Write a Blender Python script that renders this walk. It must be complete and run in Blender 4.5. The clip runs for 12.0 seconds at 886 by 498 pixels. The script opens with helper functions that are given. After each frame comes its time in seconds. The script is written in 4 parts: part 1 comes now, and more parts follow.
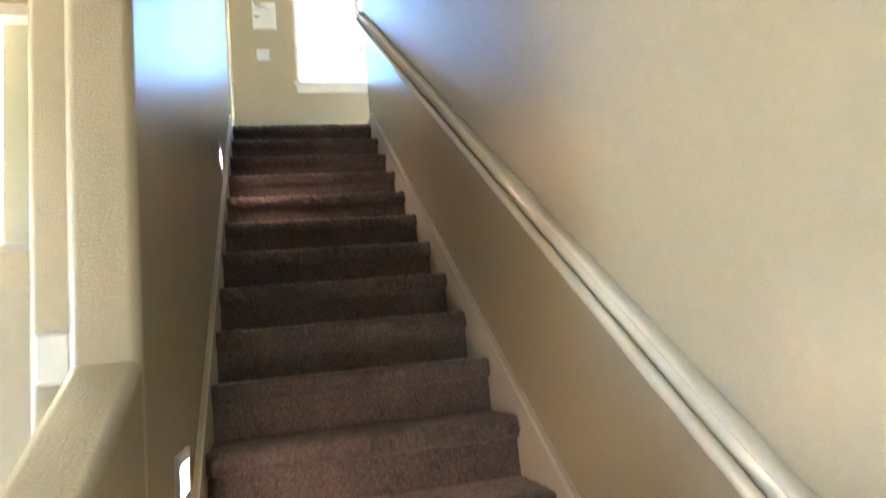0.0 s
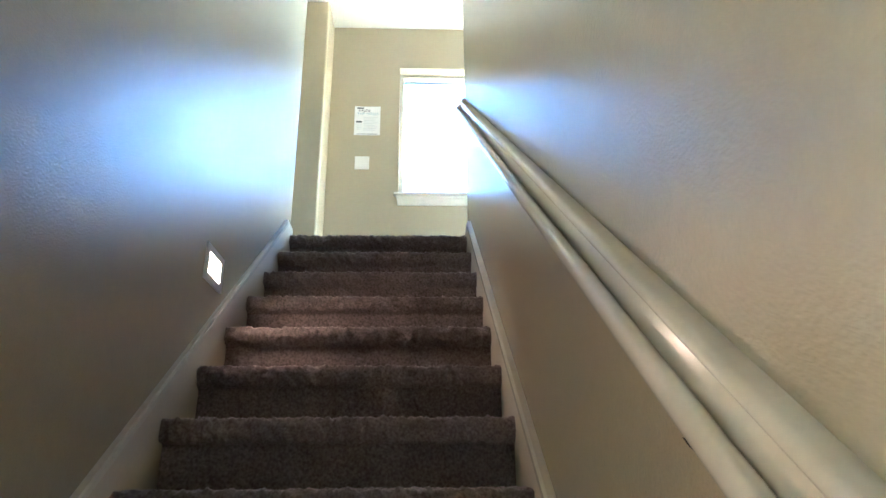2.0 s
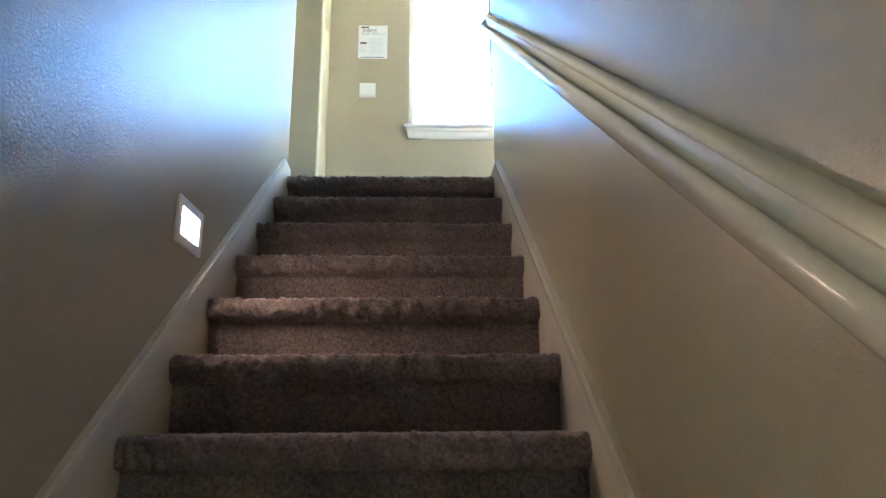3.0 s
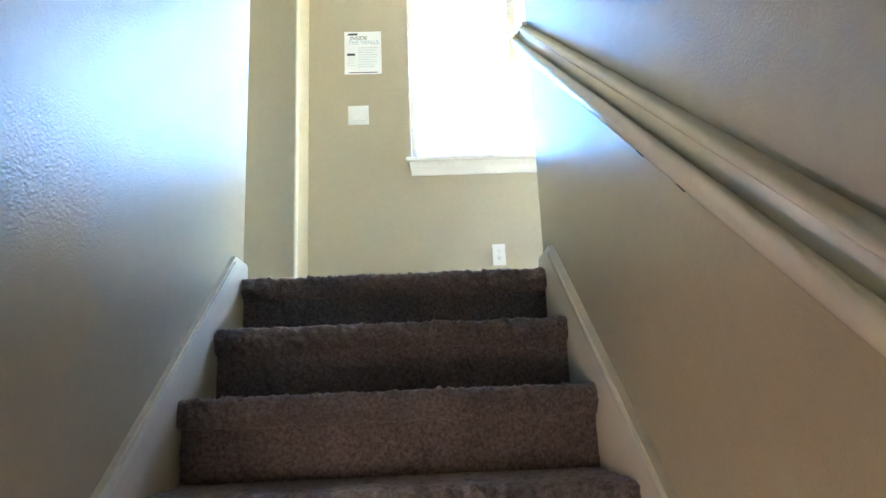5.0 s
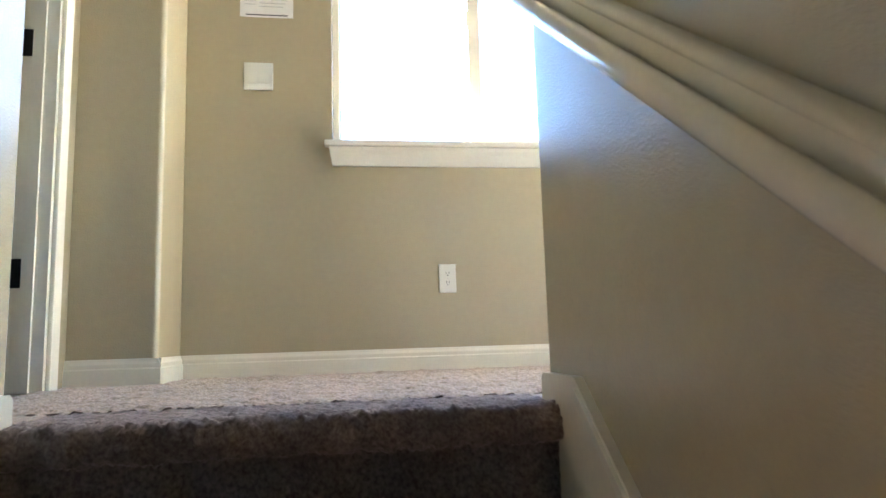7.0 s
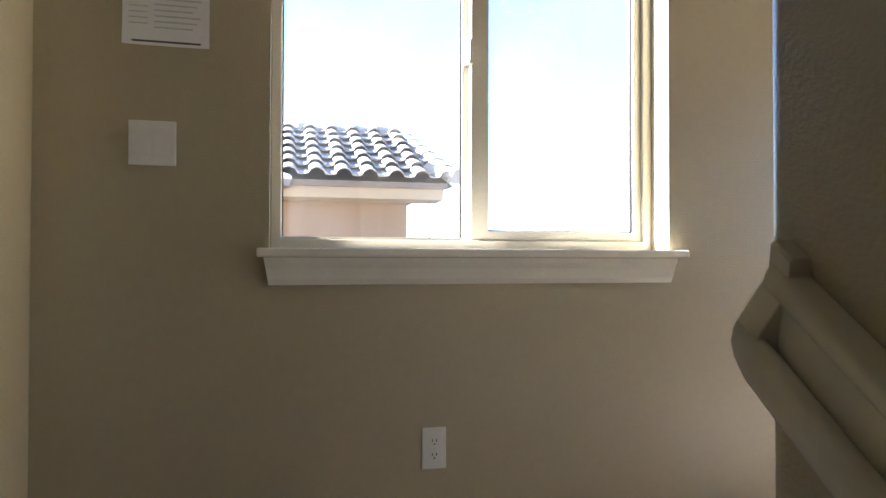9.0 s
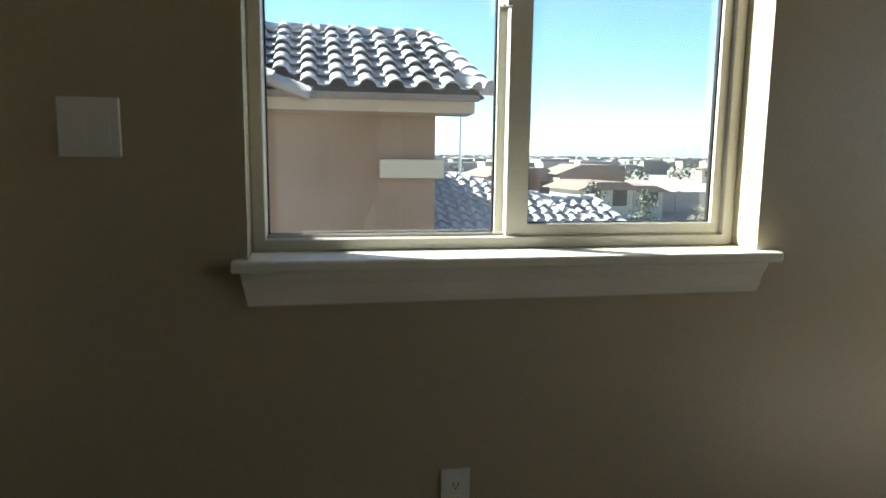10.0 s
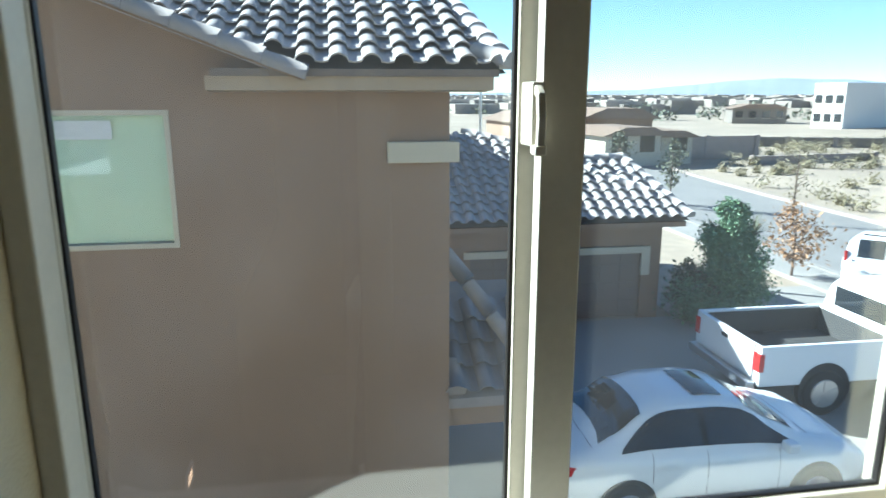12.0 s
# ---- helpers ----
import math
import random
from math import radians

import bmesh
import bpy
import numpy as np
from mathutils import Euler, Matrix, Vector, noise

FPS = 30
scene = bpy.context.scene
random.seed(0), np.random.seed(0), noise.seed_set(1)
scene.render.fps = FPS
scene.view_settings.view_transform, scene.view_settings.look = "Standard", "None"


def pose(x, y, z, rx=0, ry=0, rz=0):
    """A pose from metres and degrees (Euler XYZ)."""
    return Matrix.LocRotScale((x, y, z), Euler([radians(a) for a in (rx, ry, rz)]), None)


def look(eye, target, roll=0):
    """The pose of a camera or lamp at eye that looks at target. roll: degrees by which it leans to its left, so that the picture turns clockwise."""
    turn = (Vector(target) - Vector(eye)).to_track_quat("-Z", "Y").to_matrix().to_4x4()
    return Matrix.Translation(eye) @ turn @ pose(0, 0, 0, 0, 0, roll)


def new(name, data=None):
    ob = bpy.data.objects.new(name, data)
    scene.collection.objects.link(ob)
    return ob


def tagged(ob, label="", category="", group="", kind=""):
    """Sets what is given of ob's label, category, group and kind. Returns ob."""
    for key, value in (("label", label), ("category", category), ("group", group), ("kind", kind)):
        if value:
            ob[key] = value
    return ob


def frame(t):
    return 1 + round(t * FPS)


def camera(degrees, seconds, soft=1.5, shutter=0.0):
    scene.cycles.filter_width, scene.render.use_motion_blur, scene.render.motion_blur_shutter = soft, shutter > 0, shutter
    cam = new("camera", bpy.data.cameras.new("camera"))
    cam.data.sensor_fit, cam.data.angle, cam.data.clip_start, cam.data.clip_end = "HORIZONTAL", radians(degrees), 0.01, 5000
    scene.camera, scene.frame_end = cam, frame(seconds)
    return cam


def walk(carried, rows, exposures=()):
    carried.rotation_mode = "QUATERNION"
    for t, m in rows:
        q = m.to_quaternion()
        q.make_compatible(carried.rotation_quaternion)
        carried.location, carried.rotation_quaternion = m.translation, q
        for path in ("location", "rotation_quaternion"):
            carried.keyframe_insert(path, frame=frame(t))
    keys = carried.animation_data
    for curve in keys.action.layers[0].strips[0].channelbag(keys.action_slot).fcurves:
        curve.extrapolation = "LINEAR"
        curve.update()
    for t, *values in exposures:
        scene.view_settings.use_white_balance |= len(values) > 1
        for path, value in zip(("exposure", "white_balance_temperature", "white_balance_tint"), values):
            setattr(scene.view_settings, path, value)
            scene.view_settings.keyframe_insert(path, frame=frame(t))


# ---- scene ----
cam = camera(67.2, 12.0, shutter=0.3)
walk(cam, [
    (0.0, pose(0.223, -4.552, -1.615, 98.22, 5.46, -13.58)),
    (0.5, pose(0.474, -4.270, -1.650, 106.89, 3.99, -5.18)),
    (1.0, pose(0.557, -3.987, -1.643, 106.47, 0.05, 3.41)),
    (1.5, pose(0.607, -3.618, -1.485, 109.38, -1.54, 0.06)),
    (2.0, pose(0.678, -3.337, -1.316, 110.24, 0.51, -2.21)),
    (2.5, pose(0.644, -3.063, -1.220, 107.65, 4.00, 2.59)),
    (2.7, pose(0.613, -2.982, -1.155, 104.33, 0.47, -2.17)),
    (4.3, pose(0.574, -2.359, -0.694, 104.24, -0.01, -1.70)),
    (4.5, pose(0.583, -2.230, -0.543, 104.06, 2.96, -0.76)),
    (5.0, pose(0.553, -2.041, -0.399, 102.88, 2.35, -1.53)),
    (5.5, pose(0.592, -1.850, -0.240, 102.08, -1.10, -8.47)),
    (6.0, pose(0.571, -1.624, -0.121, 101.40, 2.06, -2.67)),
    (6.5, pose(0.548, -1.471, 0.025, 99.00, -0.45, -7.04)),
    (6.7, pose(0.554, -1.354, 0.064, 98.55, 1.91, -9.36)),
    (8.3, pose(0.541, -0.610, 0.606, 91.73, 0.74, -0.90)),
    (8.5, pose(0.501, -0.535, 0.721, 93.09, 0.60, -3.58)),
    (9.0, pose(0.554, -0.363, 0.905, 90.88, -0.12, -13.78)),
    (9.5, pose(0.621, -0.144, 0.982, 89.65, 0.34, -8.83)),
    (10.0, pose(0.661, 0.046, 1.160, 81.94, -0.69, -11.12)),
    (10.5, pose(0.766, 0.254, 1.321, 83.43, 0.17, -10.93)),
    (11.0, pose(0.780, 0.487, 1.397, 81.15, 1.18, -11.24)),
    (11.5, pose(0.779, 0.608, 1.567, 78.40, 0.20, -13.45)),
    (12.0, pose(0.881, 0.834, 1.573, 76.97, 0.03, -9.29)),
], [(0.0, 6.03, 5350, 5), (0.5, 5.98, 5100, 5), (1.0, 6.28, 4900, 3), (2.0, 6.28, 4800, 2), (2.5, 6.08, 4800, 2), (4.5, 6.53, 4950, 3), (5.0, 6.33, 4900, 2), (5.5, 6.28, 4900, 1), (6.5, 5.83, 5250, 4), (6.7, 5.78, 5400, 6), (8.3, 5.3, 5950, 15), (8.6, 4.9, 5850, 15), (9.0, 3.85, 5800, 15),
    (9.5, 2.5, 5750, 2), (10.0, 2.48, 5700, 3), (11.0, 2.5, 5500, 0), (12.0, 2.1, 5350, 0)])

# ---- light ----
world = bpy.data.worlds.new("sky")
scene.world = world
world.use_nodes = True
wn = world.node_tree.nodes
sky = wn.new("ShaderNodeTexSky")
sky.sky_type, sky.sun_disc = "NISHITA", False
SUN_EL, SUN_X, SUN_Y = radians(32), -0.85, 0.526
sky.air_density, sky.dust_density, sky.ozone_density, sky.altitude = 0.9, 0.05, 2.0, 1800
sky.sun_elevation = SUN_EL
sky.sun_rotation = math.atan2(SUN_X, SUN_Y)
world.node_tree.links.new(sky.outputs[0], wn["Background"].inputs[0])
wn["Background"].inputs[1].default_value = 0.06
sun = new("sun", bpy.data.lights.new("sun", "SUN"))
sun.data.energy, sun.data.angle, sun.data.color = 5.0, radians(0.5), (1.0, 0.95, 0.87)
sun.matrix_world = look((SUN_X * 20, SUN_Y * 20, math.tan(SUN_EL) * 20), (0, 0, 0))

# ---- materials ----


def material(name, color, rough=0.6, var=0.12, scale=4.0, fine=120.0, fine_var=0.08, bump=0.0, bump_scale=200.0,
             metal=0.0, spec=0.5, island=0.0, dirt=None, dist=0.002):
    """Painted or raw surface: broad stains, fine grain and relief."""
    m = bpy.data.materials.new(name)
    m.use_nodes = True
    nodes, link = m.node_tree.nodes, m.node_tree.links.new
    b = nodes["Principled BSDF"]
    b.inputs["Roughness"].default_value = rough
    b.inputs["Metallic"].default_value = metal
    b.inputs["Specular IOR Level"].default_value = spec
    co = nodes.new("ShaderNodeTexCoord")
    n1, n2 = nodes.new("ShaderNodeTexNoise"), nodes.new("ShaderNodeTexNoise")
    n1.inputs["Scale"].default_value, n1.inputs["Detail"].default_value = scale, 5
    n2.inputs["Scale"].default_value, n2.inputs["Detail"].default_value = fine, 3
    for n in (n1, n2):
        link(co.outputs["Object"], n.inputs["Vector"])
    c = Vector(color)
    r1 = nodes.new("ShaderNodeValToRGB")
    r1.color_ramp.elements[0].position, r1.color_ramp.elements[1].position = 0.3, 0.7
    lo = dirt or tuple(c * (1 - var))
    r1.color_ramp.elements[0].color, r1.color_ramp.elements[1].color = (*lo, 1), (*(c * (1 + var * 0.5)), 1)
    link(n1.outputs["Fac"], r1.inputs["Fac"])
    r2 = nodes.new("ShaderNodeMapRange")
    r2.inputs["From Min"].default_value, r2.inputs["From Max"].default_value = 0.3, 0.7
    r2.inputs["To Min"].default_value, r2.inputs["To Max"].default_value = 1 - fine_var, 1 + fine_var
    link(n2.outputs["Fac"], r2.inputs["Value"])
    mul = nodes.new("ShaderNodeVectorMath")
    mul.operation = "SCALE"
    link(r1.outputs["Color"], mul.inputs[0])
    link(r2.outputs["Result"], mul.inputs["Scale"])
    out = mul.outputs["Vector"]
    if island:
        oi = nodes.new("ShaderNodeObjectInfo")
        geo = nodes.new("ShaderNodeNewGeometry")
        add = nodes.new("ShaderNodeMath")
        add.operation = "ADD"
        link(oi.outputs["Random"], add.inputs[0])
        link(geo.outputs["Random Per Island"], add.inputs[1])
        fr = nodes.new("ShaderNodeMath")
        fr.operation = "FRACT"
        link(add.outputs[0], fr.inputs[0])
        r3 = nodes.new("ShaderNodeMapRange")
        r3.inputs["To Min"].default_value, r3.inputs["To Max"].default_value = 1 - island, 1 + island
        link(fr.outputs[0], r3.inputs["Value"])
        m2 = nodes.new("ShaderNodeVectorMath")
        m2.operation = "SCALE"
        link(out, m2.inputs[0])
        link(r3.outputs["Result"], m2.inputs["Scale"])
        out = m2.outputs["Vector"]
    link(out, b.inputs["Base Color"])
    if bump:
        n3 = nodes.new("ShaderNodeTexNoise")
        n3.inputs["Scale"].default_value, n3.inputs["Detail"].default_value = bump_scale, 2
        link(co.outputs["Object"], n3.inputs["Vector"])
        bp = nodes.new("ShaderNodeBump")
        bp.inputs["Strength"].default_value, bp.inputs["Distance"].default_value = bump, dist
        link(n3.outputs["Fac"], bp.inputs["Height"])
        link(bp.outputs["Normal"], b.inputs["Normal"])
    return m


def glowing(name, color, strength):
    m = bpy.data.materials.new(name)
    m.use_nodes = True
    b = m.node_tree.nodes["Principled BSDF"]
    b.inputs["Base Color"].default_value = (*color, 1)
    b.inputs["Emission Color"].default_value = (*color, 1)
    b.inputs["Emission Strength"].default_value = strength
    return m


def clear_glass(name, tint=(0.96, 0.985, 0.97)):
    """Thin window glass: clear, with a mirror gloss that grows at grazing angles."""
    m = bpy.data.materials.new(name)
    m.use_nodes = True
    nodes, link = m.node_tree.nodes, m.node_tree.links.new
    nodes.remove(nodes["Principled BSDF"])
    tr, gl = nodes.new("ShaderNodeBsdfTransparent"), nodes.new("ShaderNodeBsdfGlossy")
    # a thin film of dust that the sun lights up
    du, dm, dn = nodes.new("ShaderNodeBsdfTranslucent"), nodes.new("ShaderNodeMixShader"), nodes.new("ShaderNodeTexNoise")
    du.inputs["Color"].default_value = (0.8, 0.8, 0.78, 1)
    dn.inputs["Scale"].default_value, dn.inputs["Detail"].default_value = 3.0, 4
    dr, dc = nodes.new("ShaderNodeMapRange"), nodes.new("ShaderNodeTexCoord")
    link(dc.outputs["Object"], dn.inputs["Vector"])
    dr.inputs["From Min"].default_value, dr.inputs["From Max"].default_value = 0.35, 0.7
    dr.inputs["To Min"].default_value, dr.inputs["To Max"].default_value = 0.003, 0.015
    link(dn.outputs["Fac"], dr.inputs["Value"])
    link(dr.outputs["Result"], dm.inputs[0])
    link(tr.outputs[0], dm.inputs[1])
    link(du.outputs[0], dm.inputs[2])
    tr.inputs["Color"].default_value = (*tint, 1)
    gl.inputs["Roughness"].default_value = 0.0
    fr, mix = nodes.new("ShaderNodeLayerWeight"), nodes.new("ShaderNodeMixShader")
    pw, ma = nodes.new("ShaderNodeMath"), nodes.new("ShaderNodeMath")
    pw.operation, ma.operation = "POWER", "MULTIPLY_ADD"
    pw.inputs[1].default_value, ma.inputs[1].default_value, ma.inputs[2].default_value = 5.0, 0.9, 0.075
    fr.inputs["Blend"].default_value = 0.5
    link(fr.outputs["Facing"], pw.inputs[0])
    link(pw.outputs[0], ma.inputs[0])
    link(ma.outputs[0], mix.inputs[0])
    link(dm.outputs[0], mix.inputs[1])
    link(gl.outputs[0], mix.inputs[2])
    link(mix.outputs[0], nodes["Material Output"].inputs["Surface"])
    return m


WALL = material("wall_paint", (0.435, 0.377, 0.247), 0.25, 0.04, 1.5, 40, 0.02, 0.6, 210, spec=1.0, dist=0.0019)
CEIL = material("ceiling_paint", (0.76, 0.74, 0.67), 0.8, 0.04, 2, 60, 0.02, 0.3, 120)
RAIL_PAINT = material("cream_rail_paint", (0.7, 0.64, 0.49), 0.17, 0.05, 5, 90, 0.02, 0.05, 60)
SKIRT_PAINT = material("cream_skirt_paint", (0.6, 0.545, 0.43), 0.35, 0.06, 4, 80, 0.03, 0.05, 60)
TRIM = material("white_trim", (0.79, 0.755, 0.65), 0.22, 0.05, 5, 90, 0.02, 0.05, 60)
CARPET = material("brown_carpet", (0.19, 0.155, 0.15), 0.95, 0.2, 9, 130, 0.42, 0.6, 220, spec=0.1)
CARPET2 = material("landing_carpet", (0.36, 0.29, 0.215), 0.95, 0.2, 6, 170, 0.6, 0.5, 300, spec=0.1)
PLASTIC = material("white_plastic", (0.74, 0.73, 0.68), 0.35, 0.03, 8, 100, 0.01)
VINYL = material("almond_vinyl", (0.52, 0.49, 0.4), 0.4, 0.06, 6, 80, 0.03)
BLACK = material("black_metal", (0.02, 0.018, 0.017), 0.45, 0.2, 30, 200, 0.1, metal=0.6)
PAPER = material("paper", (0.78, 0.78, 0.76), 0.8, 0.03, 6, 60, 0.02)
INK = material("ink", (0.06, 0.06, 0.07), 0.7, 0.1, 30, 200, 0.1)
BLUE_INK = material("blue_ink", (0.3, 0.42, 0.5), 0.7, 0.1, 30, 200, 0.1)
WHITE_RENDER = material("white_render", (0.66, 0.63, 0.58), 0.9, 0.05, 0.3, 10, 0.04)
GREY_INK = material("grey_ink", (0.55, 0.56, 0.57), 0.7, 0.1, 30, 200, 0.1)
GLASS = clear_glass("window_glass")
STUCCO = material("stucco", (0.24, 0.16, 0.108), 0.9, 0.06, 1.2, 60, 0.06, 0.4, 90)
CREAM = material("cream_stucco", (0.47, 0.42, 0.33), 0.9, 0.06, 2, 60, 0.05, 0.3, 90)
EAVE = material("eave_trim", (0.36, 0.275, 0.19), 0.9, 0.06, 2, 60, 0.05, 0.3, 90)
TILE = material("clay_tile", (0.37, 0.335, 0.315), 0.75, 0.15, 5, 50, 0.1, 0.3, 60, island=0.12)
# darker clay tile: shade of the rake and porch roof is in its colour
SHADED_TILE = material("barge_tile", (0.27, 0.235, 0.22), 0.8, 0.12, 5, 50, 0.08, 0.3, 60, island=0.1)
DARKWOOD = material("brown_door_paint", (0.16, 0.12, 0.095), 0.6, 0.1, 3, 50, 0.05)
BLIND = material("pale_green_blind", (0.55, 0.68, 0.55), 0.6, 0.05, 3, 50, 0.03)
CONCRETE = material("concrete", (0.27, 0.255, 0.235), 0.85, 0.1, 0.8, 30, 0.08, 0.3, 40)
ASPHALT = material("street_asphalt", (0.2, 0.19, 0.18), 0.9, 0.12, 0.5, 40, 0.12, 0.3, 60)
DESERT = material("desert_sand", (0.3, 0.245, 0.185), 0.95, 0.2, 0.12, 3, 0.12, 0.4, 4, dist=0.05)
WHITECAR = material("white_car_paint", (0.75, 0.76, 0.77), 0.18, 0.02, 2, 60, 0.01)
CARGLASS = material("dark_car_glass", (0.02, 0.025, 0.03), 0.05, 0.1, 2, 60, 0.02)
RUBBER = material("tyre_rubber", (0.025, 0.025, 0.025), 0.8, 0.2, 10, 80, 0.1)
LINER = material("bed_liner_plastic", (0.05, 0.05, 0.05), 0.7, 0.15, 6, 80, 0.1)
FAR_ROOF = material("brown_roof", (0.2, 0.14, 0.1), 0.85, 0.1, 0.5, 5, 0.08)
CHROME = material("brushed_metal", (0.6, 0.6, 0.6), 0.3, 0.1, 10, 80, 0.05, metal=1.0)
REDLENS = material("red_lens", (0.45, 0.02, 0.02), 0.2, 0.1, 10, 60, 0.05)
BARK = material("bark", (0.14, 0.1, 0.075), 0.9, 0.25, 8, 60, 0.2, 0.5, 40)
LEAF = material("evergreen_leaf", (0.14, 0.235, 0.13), 0.6, 0.3, 2, 30, 0.1, island=0.35)
LEAF2 = material("grey_green_leaf", (0.1, 0.11, 0.07), 0.7, 0.3, 2, 30, 0.1, island=0.35)
LEAF3 = material("autumn_leaf", (0.34, 0.19, 0.09), 0.7, 0.3, 2, 30, 0.1, island=0.35)
SCRUB = material("dry_scrub", (0.3, 0.26, 0.16), 0.9, 0.3, 2, 30, 0.1, island=0.35)
BLOCK = material("block_wall", (0.3, 0.25, 0.22), 0.9, 0.1, 2, 20, 0.08)
PALE = material("pale_render", (0.25, 0.22, 0.19), 0.9, 0.08, 0.3, 10, 0.05, island=0.35)
# distance haze is put into the hills' blue grey colour
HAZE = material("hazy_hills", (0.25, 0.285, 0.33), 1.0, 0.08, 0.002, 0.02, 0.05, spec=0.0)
for pile in (CARPET, CARPET2):
    bsdf = pile.node_tree.nodes["Principled BSDF"]
    bsdf.inputs["Sheen Weight"].default_value, bsdf.inputs["Sheen Roughness"].default_value = 0.55, 0.4
    bsdf.inputs["Sheen Tint"].default_value = (0.8, 0.7, 0.68, 1)
LENS = glowing("lamp_lens", (1.0, 0.6, 0.36), 1.5)

# ---- building blocks ----


def mesh_of(bm, name, mat, smooth=False):
    me = bpy.data.meshes.new(name)
    bmesh.ops.recalc_face_normals(bm, faces=bm.faces)
    bm.to_mesh(me)
    bm.free()
    me.materials.append(mat)
    if smooth:
        me.shade_smooth()
    return me


def part(name, bm, mat, parent=None, label="", smooth=False):
    ob = new(name, mesh_of(bm, name, mat, smooth))
    if parent is not None:
        ob.parent = parent
    if label:
        tagged(ob, label)
    return ob


def thing(name, label, category, at=(0, 0, 0), group="", kind=""):
    e = new(name)
    e.empty_display_size = 0.1
    e.matrix_world = at if isinstance(at, Matrix) else pose(*at)
    return tagged(e, label, category, group, kind)


def box(x0, x1, y0, y1, z0, z1, bevel=0.0, seg=2, bm=None):
    own = bmesh.new()
    v = [own.verts.new((x, y, z)) for x in (x0, x1) for y in (y0, y1) for z in (z0, z1)]
    for f in ((0, 1, 3, 2), (4, 6, 7, 5), (0, 4, 5, 1), (2, 3, 7, 6), (0, 2, 6, 4), (1, 5, 7, 3)):
        own.faces.new([v[i] for i in f])
    if bevel:
        bmesh.ops.recalc_face_normals(own, faces=own.faces)
        bmesh.ops.bevel(own, geom=own.edges[:], offset=bevel, segments=seg, affect="EDGES", profile=0.5)
    if bm is None:
        return own
    return merge(bm, own)


def merge(bm, other, m=None):
    """Adds other (freed) to bm, moved by m."""
    vs = {}
    for v in other.verts:
        vs[v] = bm.verts.new(m @ v.co if m is not None else v.co)
    for f in other.faces:
        bm.faces.new([vs[v] for v in f.verts])
    other.free()
    return bm


def prism(outline, axis, a, b, bevel=0.0, seg=2):
    """A closed outline of (u, v) pairs, drawn out along an axis from a to b."""
    def at(u, v, w):
        return {"x": (w, u, v), "y": (u, w, v), "z": (u, v, w)}[axis]
    bm = bmesh.new()
    lo = [bm.verts.new(at(u, v, a)) for u, v in outline]
    hi = [bm.verts.new(at(u, v, b)) for u, v in outline]
    bm.faces.new(lo)
    bm.faces.new(hi[::-1])
    n = len(outline)
    for i in range(n):
        bm.faces.new((lo[i], hi[i], hi[(i + 1) % n], lo[(i + 1) % n]))
    bmesh.ops.recalc_face_normals(bm, faces=bm.faces)
    if bevel:
        bmesh.ops.bevel(bm, geom=bm.edges[:], offset=bevel, segments=seg, affect="EDGES", profile=0.5)
    return bm


def cells(xs, ys, zs, solid):
    """A solid made of grid cells; only its outer faces are kept."""
    bm, vs = bmesh.new(), {}

    def vert(i, j, k):
        if (i, j, k) not in vs:
            vs[i, j, k] = bm.verts.new((xs[i], ys[j], zs[k]))
        return vs[i, j, k]
    nx, ny, nz = len(xs) - 1, len(ys) - 1, len(zs) - 1

    def full(i, j, k):
        return 0 <= i < nx and 0 <= j < ny and 0 <= k < nz and solid(i, j, k)
    for i in range(nx):
        for j in range(ny):
            for k in range(nz):
                if not full(i, j, k):
                    continue
                for d in range(3):
                    for s in (0, 1):
                        o = [i, j, k]
                        o[d] += 1 if s else -1
                        if full(*o):
                            continue
                        c = []
                        for a, b in ((0, 0), (1, 0), (1, 1), (0, 1)):
                            q = [i, j, k]
                            q[d] += s
                            q[(d + 1) % 3] += a
                            q[(d + 2) % 3] += b
                            c.append(vert(*q))
                        bm.faces.new(c)
    bmesh.ops.recalc_face_normals(bm, faces=bm.faces)
    return bm


def round_edges(bm, test, r, seg=8):
    es = [e for e in bm.edges if test(e.verts[0].co, e.verts[1].co) and len(e.link_faces) == 2
          and abs(e.link_faces[0].normal.dot(e.link_faces[1].normal)) < 0.5]
    bmesh.ops.bevel(bm, geom=es, offset=r, segments=seg, affect="EDGES", profile=0.5)


def structure(name, bm, mat, label="", smooth=False):
    return tagged(part(name, bm, mat, None, label, smooth), label, "", "", "structure")


def sheet(name, nx, ny, f, mat, parent=None):
    """A mesh sheet from a function of two index grids, quickly."""
    i, j = np.meshgrid(np.arange(nx), np.arange(ny), indexing="ij")
    co = f(i, j).reshape(-1, 3)
    k = (i[:-1, :-1] * ny + j[:-1, :-1]).ravel()
    quads = np.stack([k, k + ny, k + ny + 1, k + 1], 1)
    me = bpy.data.meshes.new(name)
    me.from_pydata(co.tolist(), [], quads.tolist())
    me.materials.append(mat)
    me.shade_smooth()
    ob = new(name, me)
    if parent is not None:
        ob.parent = parent
    return ob


# ---- house: sizes ----
RUN, RISE, SW, N = 0.2485, 0.1861, 0.947, 16
LOW = -N * RISE
SLOPE = RISE / RUN
XL, XR = -0.013, 0.964            # faces of the stair walls
END_L, END_R = 0.088, 0.135       # where they end on the landing
HALL, NEAR, FAR = -0.335, 1.18, 1.50
CE, LCE = 2.53, -0.30
WX0, WX1, WZ0, WZ1 = 0.527, 1.741, 0.934, 2.119
OUT = FAR + 0.20                  # outer face of the outside wall
PONY = -3.27                      # far edge of the opening beside the stairs
GROUND = -3.5


